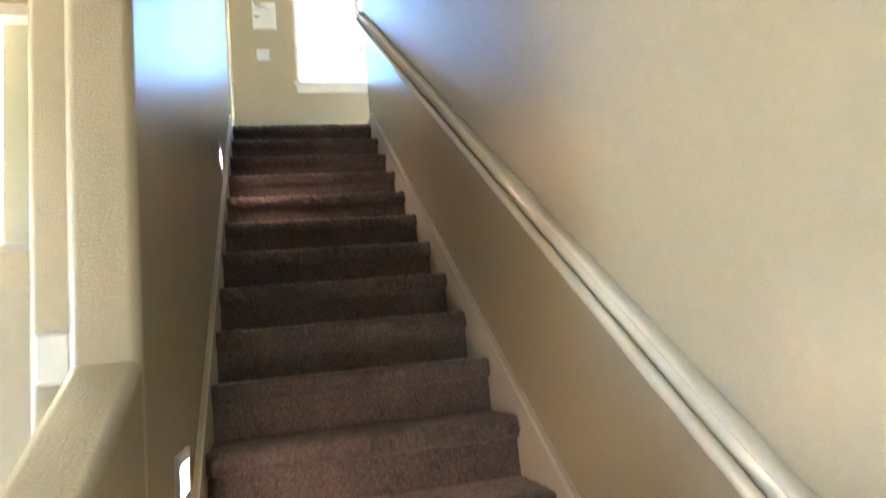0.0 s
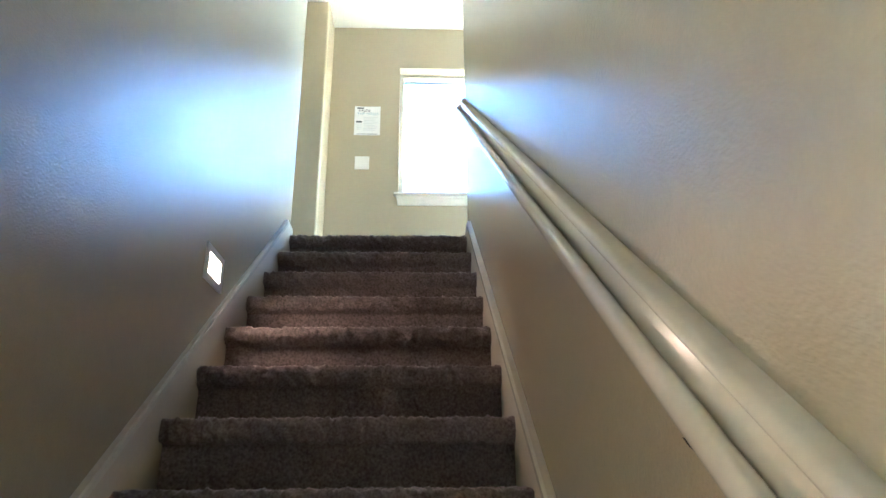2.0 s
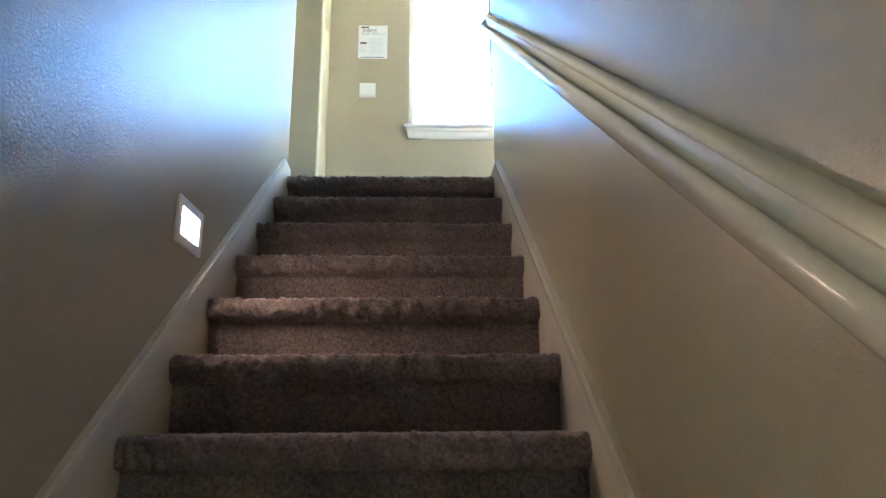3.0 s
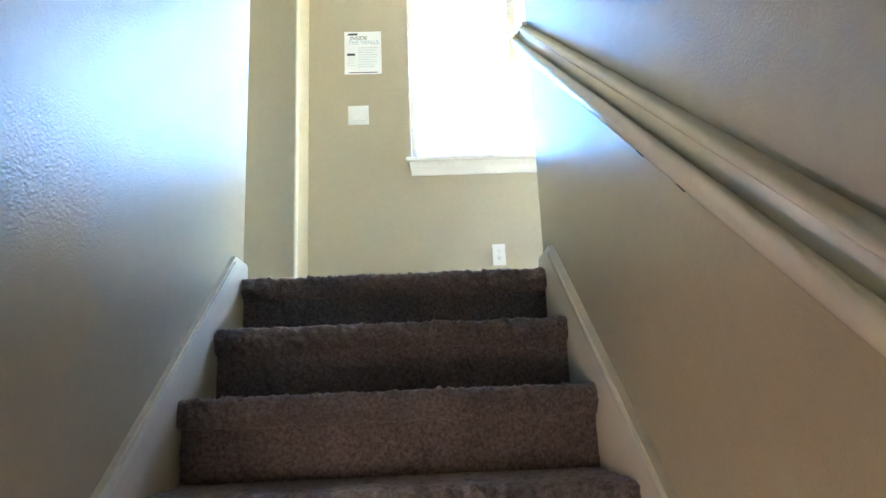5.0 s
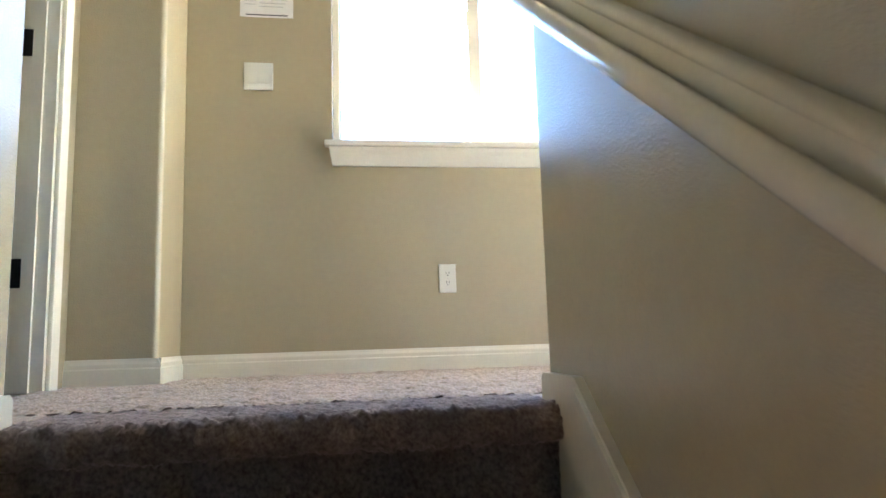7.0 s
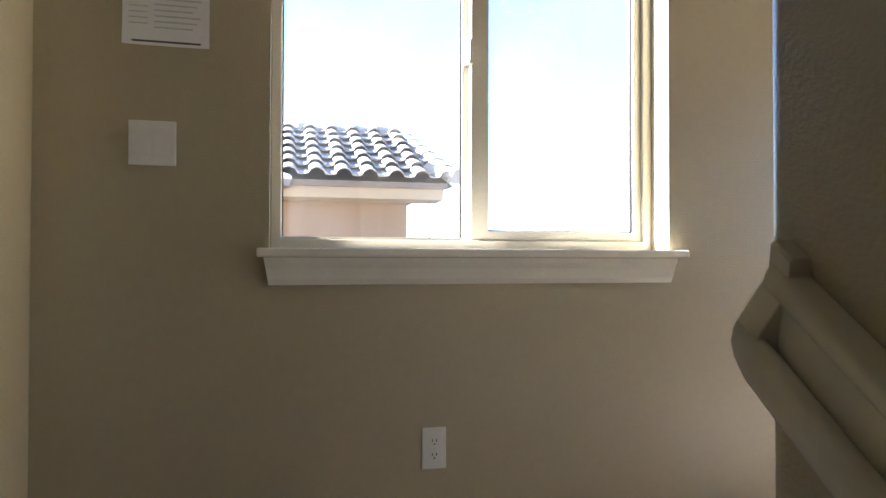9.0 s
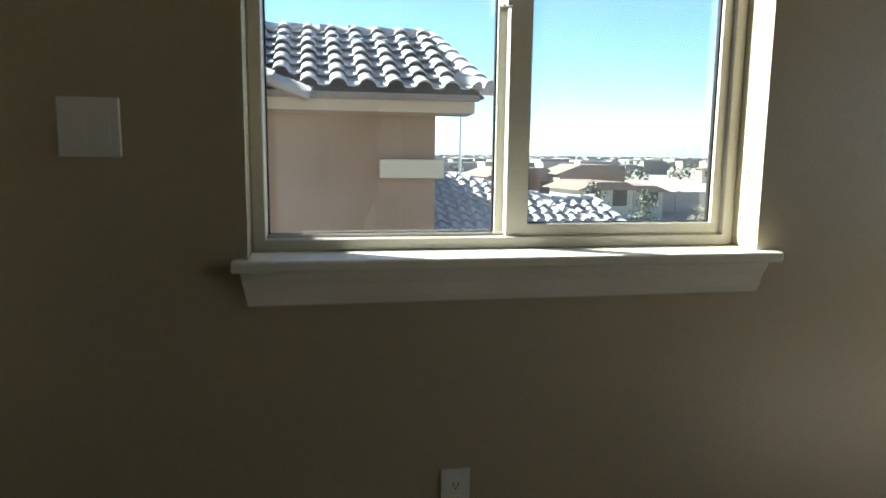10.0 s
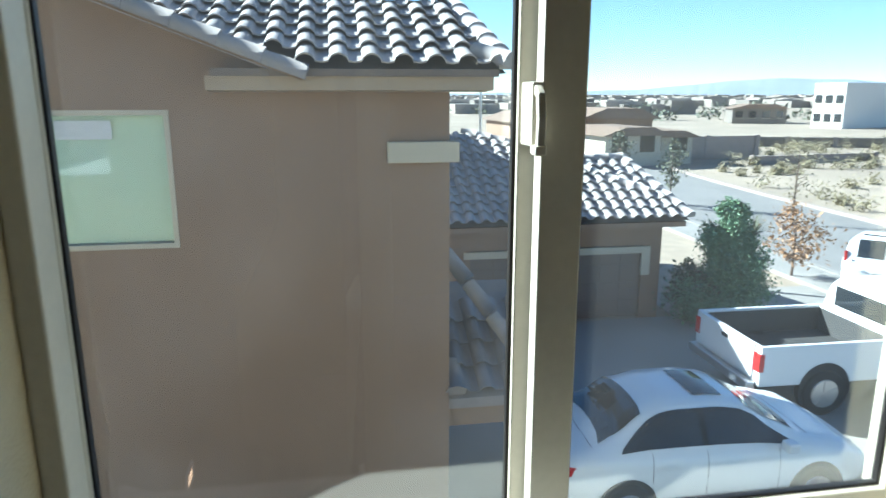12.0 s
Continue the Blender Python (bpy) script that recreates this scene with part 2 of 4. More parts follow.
def vertical_at(x, y):
    return lambda a, b: abs(a.z - b.z) > 0.2 and all(abs(c.x - x) < 0.001 and abs(c.y - y) < 0.001 for c in (a, b))


# stair walls
bm = cells([HALL - 0.115, XL - 0.12, XL], [PONY, -0.02, END_L], [LOW - 0.1, LCE, CE + 0.05], lambda i, j, k: i == 1 or (j == 1 and k == 1))
round_edges(bm, lambda a, b: vertical_at(XL, END_L)(a, b) or vertical_at(XL, PONY)(a, b) or vertical_at(XL - 0.12, PONY)(a, b), 0.02)
structure("wall_left", bm, WALL, "beige painted drywall beside the stairs with rounded corners")
PS = 0.5
bm = prism([(PONY - 0.002, LOW - 0.1), (-4.2, LOW - 0.1), (-4.2, -1.59 + PS * (-4.2 - PONY)), (PONY - 0.002, -1.59)], "x", XL - 0.12, XL)
round_edges(bm, lambda a, b: abs(a.x - b.x) < 0.01 and min(a.z, b.z) > LOW and abs(a.y - b.y) > 0.3, 0.02)
structure("wall_low", bm, WALL, "sloping beige half wall beside the lower steps")
bm = cells([XR, XR + 0.12], [-8.0, END_R], [LOW - 0.1, CE + 0.05], lambda i, j, k: True)
round_edges(bm, lambda a, b: vertical_at(XR, END_R)(a, b) or vertical_at(XR + 0.12, END_R)(a, b), 0.02)
structure("wall_right", bm, WALL, "beige painted drywall carrying the handrail")

# outside wall with the landing window; the unseen opening right of it is added for sun bounce
bm = cells([-0.6, WX0, WX1, 2.2, 4.6, 5.0], [FAR, OUT], [GROUND, LCE, 0.1, WZ0, WZ1, CE + 0.05], lambda i, j, k: not (i in (1, 3) and k == 3) and not (i == 3 and k == 2))
structure("wall_window", bm, WALL, "beige drywall round the landing window")
structure("wall_upper_side", cells([-3.2, -0.602], [FAR, OUT], [LCE, CE + 0.05], lambda i, j, k: True), WALL, "plain beige wall of the side room")
bm = cells([HALL - 0.25, -0.05], [NEAR, FAR - 0.002], [LCE, CE + 0.05], lambda i, j, k: True)
round_edges(bm, vertical_at(-0.05, NEAR), 0.02)
structure("wall_near", bm, WALL, "beige wall projection with a rounded corner beside the door")

# hall wall with the doorway
DY0, DY1, DZ = 0.27, 1.03, 2.04
bm = cells([HALL - 0.115, HALL], [END_L + 0.002, DY0, DY1, NEAR - 0.002], [LCE, 0, DZ, CE + 0.05], lambda i, j, k: not (j == 1 and k == 1))
structure("wall_door", bm, WALL, "beige wall with an open doorway")
structure("wall_side_room", cells([-3.2, -3.1], [-2.0, FAR - 0.002], [LCE, CE + 0.05], lambda i, j, k: True), WALL, "plain wall of the side room")
structure("wall_side_room_back", cells([-3.098, XL - 0.122], [-2.1, -2.0], [LCE, CE + 0.05], lambda i, j, k: True), WALL, "plain back wall of the side room")

# the room below: wall with the thermostat, outside wall with a high window, far walls
LY = -2.4
LX0, LX1, LZ0, LZ1 = -0.95, -0.42, -1.23, -0.42
bm = cells([-0.345, XL - 0.122], [-2.8, -2.68], [LOW - 0.1, LCE], lambda i, j, k: True)
round_edges(bm, vertical_at(-0.345, -2.8), 0.02)
structure("wall_stub", bm, WALL, "short beige wall of the lower room")
bm = cells([-6.0, LX0, LX1, XL - 0.122], [LY, LY + 0.18], [GROUND, LZ0, LZ1, LCE], lambda i, j, k: not (i == 1 and k == 1))
structure("wall_lower", bm, WALL, "beige wall of the lower room with a high window")
structure("wall_under", cells([-0.6, -0.5], [LY + 0.182, FAR - 0.002], [GROUND, LCE], lambda i, j, k: True), WALL, "plain wall under the landing")
structure("floor_upper", cells([-3.2, XL - 0.122, XR + 0.122, 5.0], [-2.6, 0.045, FAR - 0.002], [LCE + 0.002, -0.03], lambda i, j, k: j == 1 or i != 1), TRIM, "upper floor slab under the carpet")
structure("floor", cells([-6.0, 5.0], [-8.2, FAR - 0.002], [LOW - 0.1, LOW - 0.003], lambda i, j, k: True), CARPET2, "brown carpeted lower floor")
structure("ceiling", cells([-3.4, 5.2], [-8.4, OUT], [CE, CE + 0.15], lambda i, j, k: True), CEIL, "white textured ceiling")
structure("ceiling_low", cells([-6.0, XL - 0.122], [-8.0, LY - 0.002], [LCE - 0.1, LCE - 0.004], lambda i, j, k: True), CEIL, "white ceiling of the room below")
# unseen openings in back and side walls, added and sized to light the stairs
structure("wall_back", cells([-6.0, -3.6, -3.1, 1.2], [-8.2, -8.0], [LOW - 0.1, LOW + 0.05, LOW + 2.4, CE], lambda i, j, k: not (i == 1 and k == 1)), WALL, "beige wall with an unseen glazed opening added for light")
structure("wall_side", cells([-6.2, -6.0], [-8.2, -5.6, -3.5, LY + 0.18], [LOW - 0.1, LOW + 0.3, LOW + 2.5, LCE], lambda i, j, k: not (j == 1 and k == 1)), WALL, "beige side wall with an unseen opening added for light")
# unseen opening in the end wall, added as fill for the landing
structure("wall_loft", cells([5.0, 5.2], [-2.7, -1.5, -0.6, OUT], [GROUND, 0.6, WZ1, CE], lambda i, j, k: not (j == 1 and k == 1)), WALL, "beige end wall of the landing with an opening added for light")
structure("wall_loft_back", cells([XR + 0.122, 5.0], [-2.7, -2.602], [GROUND, CE], lambda i, j, k: True), WALL, "plain beige wall of the landing")
structure("wall_upper_back", cells([-0.135, -0.013], [-8.0, PONY - 0.002], [LCE, CE], lambda i, j, k: True), WALL, "beige wall above the lower room")

# ---- staircase ----
rng = np.random.default_rng(4)
stairs = thing("staircase", "brown carpeted straight staircase between beige walls", "staircase", kind="structure")


def step_path():
    """Carpet line over one step, from the back of its tread to the foot of its riser."""
    p = [(RUN + 0.03 - i * 0.006, 0.0) for i in range(int((RUN + 0.002) / 0.006))]
    r = 0.034
    for a in np.linspace(90, 264, 14):
        p.append((r + r * math.cos(radians(a)), -r + r * math.sin(radians(a))))
    y, z = 0.036, -2 * r - 0.004
    while z > -RISE - 0.004:
        p.append((y, z))
        z -= 0.006
    return np.array(p)


PATH = step_path()
nrm = np.gradient(PATH, axis=0)
nrm = np.stack([nrm[:, 1], -nrm[:, 0]], 1)
nrm /= np.maximum(np.linalg.norm(nrm, axis=1), 1e-9)[:, None]


def carpet_step(seed):
    g = np.random.default_rng(seed)
    nx = 170
    low = np.repeat(np.repeat(g.normal(0, 0.0009, (nx // 4 + 2, len(PATH) // 4 + 2)), 4, 0), 4, 1)[:nx, :len(PATH)]
    mid = np.repeat(np.repeat(g.normal(0, 0.0015, (nx // 2 + 2, len(PATH) // 2 + 2)), 2, 0), 2, 1)[:nx, :len(PATH)]
    tuft = np.repeat(np.repeat(g.normal(0, 0.0013, (nx // 3 + 2, len(PATH) // 3 + 2)), 3, 0), 3, 1)[1:nx + 1, 2:len(PATH) + 2]
    shag = 0.55 + 1.25 * np.exp(-((PATH[:, 1] + 0.03) / 0.035) ** 2 - ((PATH[:, 0] - 0.01) / 0.05) ** 2)
    d = (low + mid + tuft + g.normal(0, 0.0015, (nx, len(PATH)))) * shag

    def f(i, j):
        q = PATH[j] + nrm[j] * d[i, j][..., None]
        return np.stack([i * (SW / (nx - 1)) + 0 * d[i, j], q[..., 0], q[..., 1]], -1)
    return f


kinds = []
for k in range(N):
    if k < 4:
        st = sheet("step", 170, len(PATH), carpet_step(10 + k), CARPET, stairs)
        kinds.append(st)
    else:
        st = new("step", kinds[k % 4].data)
        st.parent = stairs
    st.location = (0, -k * RUN, -k * RISE)
# the top tread runs into the landing
g2 = np.random.default_rng(77)
LX, LYN = 270, 158
hgt = g2.normal(0, 0.0018, (LX, LYN)) + np.repeat(np.repeat(g2.normal(0, 0.0012, (LX // 4 + 1, LYN // 4 + 1)), 4, 0), 4, 1)[:LX, :LYN]
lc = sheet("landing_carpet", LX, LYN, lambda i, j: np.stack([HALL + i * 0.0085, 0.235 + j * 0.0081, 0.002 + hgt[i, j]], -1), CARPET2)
tagged(lc, "brown tufted carpet on the landing", "carpet", "", "structure")
structure("carpet_loft", box(HALL + 269 * 0.0085, 5.0, END_R, FAR - 0.002, -0.028, 0.001), CARPET2, "brown carpet of the landing")
structure("carpet_loft_back", box(XR + 0.124, 5.0, -2.6, END_R - 0.002, -0.028, 0.001), CARPET2, "brown carpet behind the stair wall")
structure("carpet_edge", box(SW, HALL + 269 * 0.0085, END_R + 0.002, 0.235, -0.028, 0.0005), CARPET2, "brown carpet at the wall end")
structure("carpet_edge_left", box(HALL, 0.0, END_L + 0.002, 0.235, -0.028, 0.0005), CARPET2, "brown carpet at the wall end")
structure("carpet_side_room", box(-3.1, HALL - 0.002, -2.0, FAR, -0.028, 0.0), CARPET2, "brown carpet of the side room")


def skirt(name, x0, x1, face, end):
    up, top = 0.099, 0.052
    outline = [(end, 0.0), (end, top - 0.01), (end - 0.012, top), ((top - up) / SLOPE, top), (-4.0, up - 4.0 * SLOPE), (-4.0, up - 0.42 - 4.0 * SLOPE), (0.0, -0.32), (end, -0.1)]
    t = thing(name, "cream painted skirt board with white bead following the steps", "skirting", kind="structure")
    part("board", prism(outline, "x", x0, x1), SKIRT_PAINT, t)
    lo, hi = (face - 0.007, face) if face > 0.5 else (face, face + 0.007)
    part("bead", prism([(-0.08, up - 0.006 - 0.08 * SLOPE), (-4.0, up - 0.006 - 4.0 * SLOPE), (-4.0, up - 0.026 - 4.0 * SLOPE), (-0.08, up - 0.026 - 0.08 * SLOPE)], "x", lo, hi), TRIM, t)


skirt("skirt_left", XL, 0.0, 0.0, END_L - 0.01)
skirt("skirt_right", SW, XR, SW, END_R - 0.01)

# baseboards: a board with a stepped moulding
BASE = [(0, 0), (0.014, 0), (0.014, 0.055), (0.011, 0.06), (0.011, 0.072), (0.006, 0.082), (0.004, 0.09), (0, 0.09)]


def baseboard(name, x0, y0, x1, y1):
    """Runs from one point to another along a wall on its left."""
    d = Vector((x1 - x0, y1 - y0, 0))
    bm = prism([(-u, v) for u, v in BASE], "y", 0, d.length)
    rot = Matrix.Rotation(math.atan2(d.y, d.x) - math.pi / 2, 4, "Z")
    bm.transform(Matrix.Translation((x0, y0, 0)) @ rot @ Matrix.Diagonal((-1, 1, 1, 1)))
    structure(name, bm, TRIM, "white moulded baseboard")


baseboard("baseboard_window", -0.05, FAR, 4.95, FAR)
baseboard("baseboard_jog", -0.05, NEAR - 0.012, -0.05, FAR - 0.014)
baseboard("baseboard_near", HALL + 0.0, NEAR, -0.036, NEAR)

# ---- handrail ----
rail = thing("handrail", "cream painted wooden handrail on a wall board", "handrail")
RSL = SLOPE - 0.0145             # the rail climbs a little less steeply than the steps
RZ = 0.853 - RSL * 0.104
COS = math.cos(math.atan(SLOPE))


def along_rail(outline, y0, y1):
    """Outline of (distance from the wall, height square to the slope), drawn down the stairs with upright ends."""
    o = [(XR - d, h / COS) for d, h in outline]
    bm = prism(o, "y", y0, y1)
    for v in bm.verts:
        v.co.z += RZ + RSL * v.co.y
    return bm


RE = 0.099                        # the rail stops a little short of the wall's end
def rail_part(name, outline, y0, y1):
    ob = part(name, along_rail(outline, y0, y1), RAIL_PAINT, rail, smooth=True)
    ob.data.set_sharp_from_angle(angle=radians(35))


rail_part("backboard", [(0.001, -0.05), (0.0125, -0.05), (0.0125, -0.008), (0.033, -0.008), (0.0325, 0.002), (0.0305, 0.014), (0.0285, 0.0265), (0.0305, 0.0285), (0.0315, 0.032), (0.0305, 0.037), (0.027, 0.041), (0.021, 0.044), (0.001, 0.0445)], -4.1, RE - 0.002)
nose = [(0.013, -0.048), (0.0165, -0.0485), (0.026, -0.0465), (0.038, -0.041), (0.048, -0.032), (0.0545, -0.0225), (0.0575, -0.0135), (0.0575, -0.007), (0.0565, -0.001), (0.0535, 0.004), (0.0485, 0.0065), (0.0435, 0.006), (0.039, 0.0035), (0.0355, -0.001), (0.034, -0.006), (0.013, -0.0065)]
rail_part("rail", nose, -4.1, RE)
rail_part("rail_return", [(0.001, -0.053), (0.017, -0.05), (0.0385, -0.0405), (0.0555, -0.0195), (0.0585, -0.0085), (0.0555, 0.001), (0.0225, 0.036), (0.0205, 0.053), (0.017, 0.056), (0.001, 0.056)], RE - 0.018, RE + 0.003)
for yy in (-1.02, -1.165, -2.739):
    part("screw_hole", along_rail([(0.0405, -0.0408), (0.0482, -0.0338), (0.045, -0.031), (0.0375, -0.038)], yy, yy + 0.009), BLACK, rail, "dark unfilled screw hole")


# ---- step lights ----
def step_light(y, z):
    t = thing("step_light", "lit white recessed step light in the wall", "step light", (XL, y, z), "step lights along the stairs")
    w, h, a, b = 0.095, 0.062, 0.067, 0.036
    fr = cells([0.0, 0.008], [-w, -a, a, w], [-h, -b, b, h], lambda i, j, k: not (j == 1 and k == 1))
    bmesh.ops.bevel(fr, geom=[e for e in fr.edges if min(v.co.x for v in e.verts) > 0.007], offset=0.002, segments=2, affect="EDGES", profile=0.5)
    part("faceplate", fr, PLASTIC, t)
    part("lens", box(0.001, 0.004, -a + 0.001, a - 0.001, -b + 0.001, b - 0.001), LENS, t, "glowing warm lens")
    for s in (-1, 1):
        part("screw", box(0.0085, 0.0095, s * 0.081 - 0.003, s * 0.081 + 0.003, -0.003, 0.003, 0.0008), CHROME, t)
    return t


step_light(-1.162, -0.587)
step_light(-2.85, -1.862)

# ---- landing wall: switch, notice, outlet ----
sw = thing("light_switch", "white double rocker switch plate on the wall", "light switch", (0.2315, FAR, 1.2055))
part("plate", box(-0.058, 0.058, -0.007, 0.0, -0.058, 0.058, 0.0025), PLASTIC, sw)
for sx in (-0.023, 0.023):
    r = part("rocker", prism([(-0.011, -0.033), (-0.0085, 0.0), (-0.006, 0.033), (-0.0065, 0.033), (-0.0065, -0.033)], "x", sx - 0.0165, sx + 0.0165), PLASTIC, sw)
    for sz in (-0.048, 0.048):
        part("screw", box(sx - 0.002, sx + 0.002, -0.008, -0.0065, sz - 0.002, sz + 0.002), PLASTIC, sw)

out = thing("wall_outlet", "white duplex outlet with cover plate", "outlet", (0.985, FAR, 0.367))
part("plate", box(-0.035, 0.035, -0.006, 0.0, -0.0585, 0.0585, 0.002), PLASTIC, out)
part("screw", box(-0.002, 0.002, -0.008, -0.005, -0.002, 0.002), CHROME, out)
for sz in (-0.0195, 0.0195):
    rc = part("receptacle", prism([(-0.014, sz - 0.011), (-0.008, sz - 0.0145), (0.008, sz - 0.0145), (0.014, sz - 0.011), (0.017, sz), (0.014, sz + 0.011), (0.008, sz + 0.0145), (-0.008, sz + 0.0145), (-0.014, sz + 0.011), (-0.017, sz)], "y", -0.0085, -0.003), PLASTIC, out)
    for sx in (-0.006, 0.006):
        part("slot", box(sx - 0.0012, sx + 0.0012, -0.0092, -0.0084, sz - 0.001, sz + 0.007), BLACK, rc)
    part("ground_slot", box(-0.0022, 0.0022, -0.0092, -0.0084, sz - 0.009, sz - 0.005), BLACK, rc)


def letters(txt, size, mat, x, z, parent, y):
    cu = bpy.data.curves.new("lettering", "FONT")
    cu.body, cu.size, cu.extrude = txt, size, 0.0003
    tmp = bpy.data.objects.new("lettering", cu)
    me = bpy.data.meshes.new_from_object(tmp)
    bpy.data.objects.remove(tmp)
    me.materials.append(mat)
    ob = new("lettering", me)
    ob.parent = parent
    ob.matrix_local = pose(x, y, z, 90)
    return ob


notice = thing("paper_notice", "white printed paper notice taped to the wall", "notice", (0.263, FAR, 1.597))
PW, PH = 0.107, 0.136
pg = sheet("paper", 13, 16, lambda i, j: np.stack([-PW + i * (2 * PW / 12), -0.002 - 0.004 * ((i / 6 - 1) ** 4 * (j / 7.5 - 1) ** 2), -PH + j * (2 * PH / 15)], -1), PAPER, notice)
NY = -0.0028
part("heading_bar", box(-0.1, -0.03, NY - 0.0006, NY, 0.113, 0.126), INK, notice)
letters("INSIDE", 0.034, INK, -0.075, 0.083, notice, NY)
letters("THE WALLS", 0.034, BLUE_INK, -0.085, 0.055, notice, NY)
part("text_bar", box(-0.092, -0.045, NY - 0.0006, NY, -0.018, -0.003), INK, notice)
for i in range(9):
    part("text_line", box(-0.03, 0.085 - 0.01 * (i % 3), NY - 0.0005, NY, 0.03 - i * 0.015, 0.034 - i * 0.015), GREY_INK, notice)
for i in range(4):
    part("text_line", box(-0.092, -0.045, NY - 0.0005, NY, -0.036 - i * 0.015, -0.033 - i * 0.015), GREY_INK, notice)
part("footer_line", box(-0.095, 0.095, NY - 0.0006, NY, -0.128, -0.123), INK, notice)

# ---- window ----
win = thing("window_1", "almond vinyl sliding window with two panes", "window", kind="structure")
FY0, FY1 = 1.600, 1.685
cx0, cx1, cz0, cz1 = WX0 + 0.001, WX1 - 0.001, WZ0 + 0.001, WZ1 - 0.001
bm = cells([cx0, cx0 + 0.03, cx1 - 0.03, cx1], [FY0, FY1], [cz0, cz0 + 0.028, cz1 - 0.03, cz1], lambda i, j, k: not (i == 1 and k == 1))
bmesh.ops.bevel(bm, geom=bm.edges[:], offset=0.003, segments=2, affect="EDGES", profile=0.5)
part("window_frame", bm, VINYL, win)
for n, (z0, z1) in {"lower": (cz0 + 0.028, cz0 + 0.036), "upper": (cz1 - 0.038, cz1 - 0.03)}.items():
    part("track", box(cx0 + 0.03, cx1 - 0.03, FY0 + 0.03, FY0 + 0.036, z0, z1), VINYL, win)


def sash(x0, x1, y0, y1, z0, z1, l, r, b, t, glass_y):
    s = thing("sash", "", "")
    s.parent = win
    bm = cells([x0, x0 + l, x1 - r, x1], [y0, y1], [z0, z0 + b, z1 - t, z1], lambda i, j, k: not (i == 1 and k == 1))
    bmesh.ops.bevel(bm, geom=bm.edges[:], offset=0.0025, segments=2, affect="EDGES", profile=0.5)
    part("sash_frame", bm, VINYL, s)
    gl = part("pane", box(x0 + l - 0.004, x1 - r + 0.004, glass_y, glass_y + 0.004, z0 + b - 0.004, z1 - t + 0.004), GLASS, s)
    gl.visible_shadow = False
    gk = cells([x0 + l - 0.001, x0 + l + 0.004, x1 - r - 0.004, x1 - r + 0.001], [glass_y - 0.004, glass_y + 0.008], [z0 + b - 0.001, z0 + b + 0.004, z1 - t - 0.004, z1 - t + 0.001], lambda i, j, k: not (i == 1 and k == 1))
    part("gasket", gk, BLACK, s)
    return s


sash(cx0 + 0.022, 1.135, 1.655, 1.680, cz0 + 0.022, cz1 - 0.024, 0.010, 0.025, 0.010, 0.010, 1.668)
sash(1.128, cx1 - 0.012, 1.614, 1.642, cz0 + 0.022, cz1 - 0.024, 0.056, 0.044, 0.036, 0.036, 1.630)
lt = thing("latch", "", "")
lt.parent = win
part("latch_base", box(1.113, 1.1275, 1.606, 1.6535, 1.512, 1.588, 0.003), VINYL, lt)
part("latch_lever", prism([(1.606, 1.585), (1.590, 1.575), (1.584, 1.545), (1.588, 1.512), (1.597, 1.512), (1.594, 1.545), (1.600, 1.57), (1.606, 1.572)], "x", 1.115, 1.125, 0.002), VINYL, lt)
part("latch_stud", box(1.112, 1.127, 1.585, 1.607, 1.503, 1.515, 0.003), VINYL, lt)

sill = thing("window_sill", "white painted window sill with moulded apron below", "window sill", kind="structure")
part("sill_board", box(WX0 + 0.001, WX1 - 0.001, 1.462, FY0 - 0.0005, WZ0 - 0.002, WZ0 + 0.0005), TRIM, sill)
part("sill_nose", box(0.494, 1.79, 1.460, FAR + 0.0, WZ0 - 0.024, WZ0 + 0.001, 0.006, 3), TRIM, sill)
AP = [(FAR, WZ0 - 0.025), (FAR - 0.03, WZ0 - 0.025), (FAR - 0.028, WZ0 - 0.04), (FAR - 0.02, WZ0 - 0.055), (FAR - 0.016, WZ0 - 0.085), (FAR - 0.010, WZ0 - 0.1), (FAR, WZ0 - 0.101)]
bm = prism(AP, "x", 0.512, 1.755)
for v in bm.verts:                         # mitred ends
    inset = (WZ0 - 0.025 - v.co.z) * 0.18
    v.co.x += inset if v.co.x < 1 else -inset
part("apron", bm, TRIM, sill)
wire = thing("wire", "thin white wire end sticking out of the jamb", "wire", (WX1 - 0.002, 1.56, 1.13))
bmw = bmesh.new()
for a, b in (((0, 0, 0), (-0.012, -0.01, -0.016)), ((-0.012, -0.01, -0.016), (-0.014, -0.035, -0.05))):
    a, b = Vector(a), Vector(b)
    m = Matrix.Translation((a + b) / 2) @ (b - a).to_track_quat("Z", "Y").to_matrix().to_4x4()
    bmesh.ops.create_cone(bmw, cap_ends=True, segments=6, radius1=0.0016, radius2=0.0016, depth=(b - a).length, matrix=m)
part("strand", bmw, TRIM, wire)

# ---- door ----
door = thing("door_1", "white painted interior door standing open on black hinges", "door", kind="structure")
JT = 0.018
bm = cells([HALL - 0.117, HALL + 0.002], [DY0, DY0 + JT, DY1 - JT, DY1], [0, DZ - JT, DZ], lambda i, j, k: j != 1 or k == 1)
part("jamb", bm, TRIM, door)
bm = cells([HALL - 0.07, HALL - 0.035], [DY0 + JT, DY0 + JT + 0.011, DY1 - JT - 0.011, DY1 - JT], [0, DZ - JT - 0.011, DZ - JT], lambda i, j, k: j != 1 or k == 1)
part("door_stop", bm, TRIM, door)
for y0, y1 in ((DY0 - 0.055, DY0 + 0.005), (DY1 - 0.005, DY1 + 0.055)):
    part("casing", box(HALL + 0.0025, HALL + 0.018, y0, y1, 0.0, DZ + 0.055, 0.004), TRIM, door)
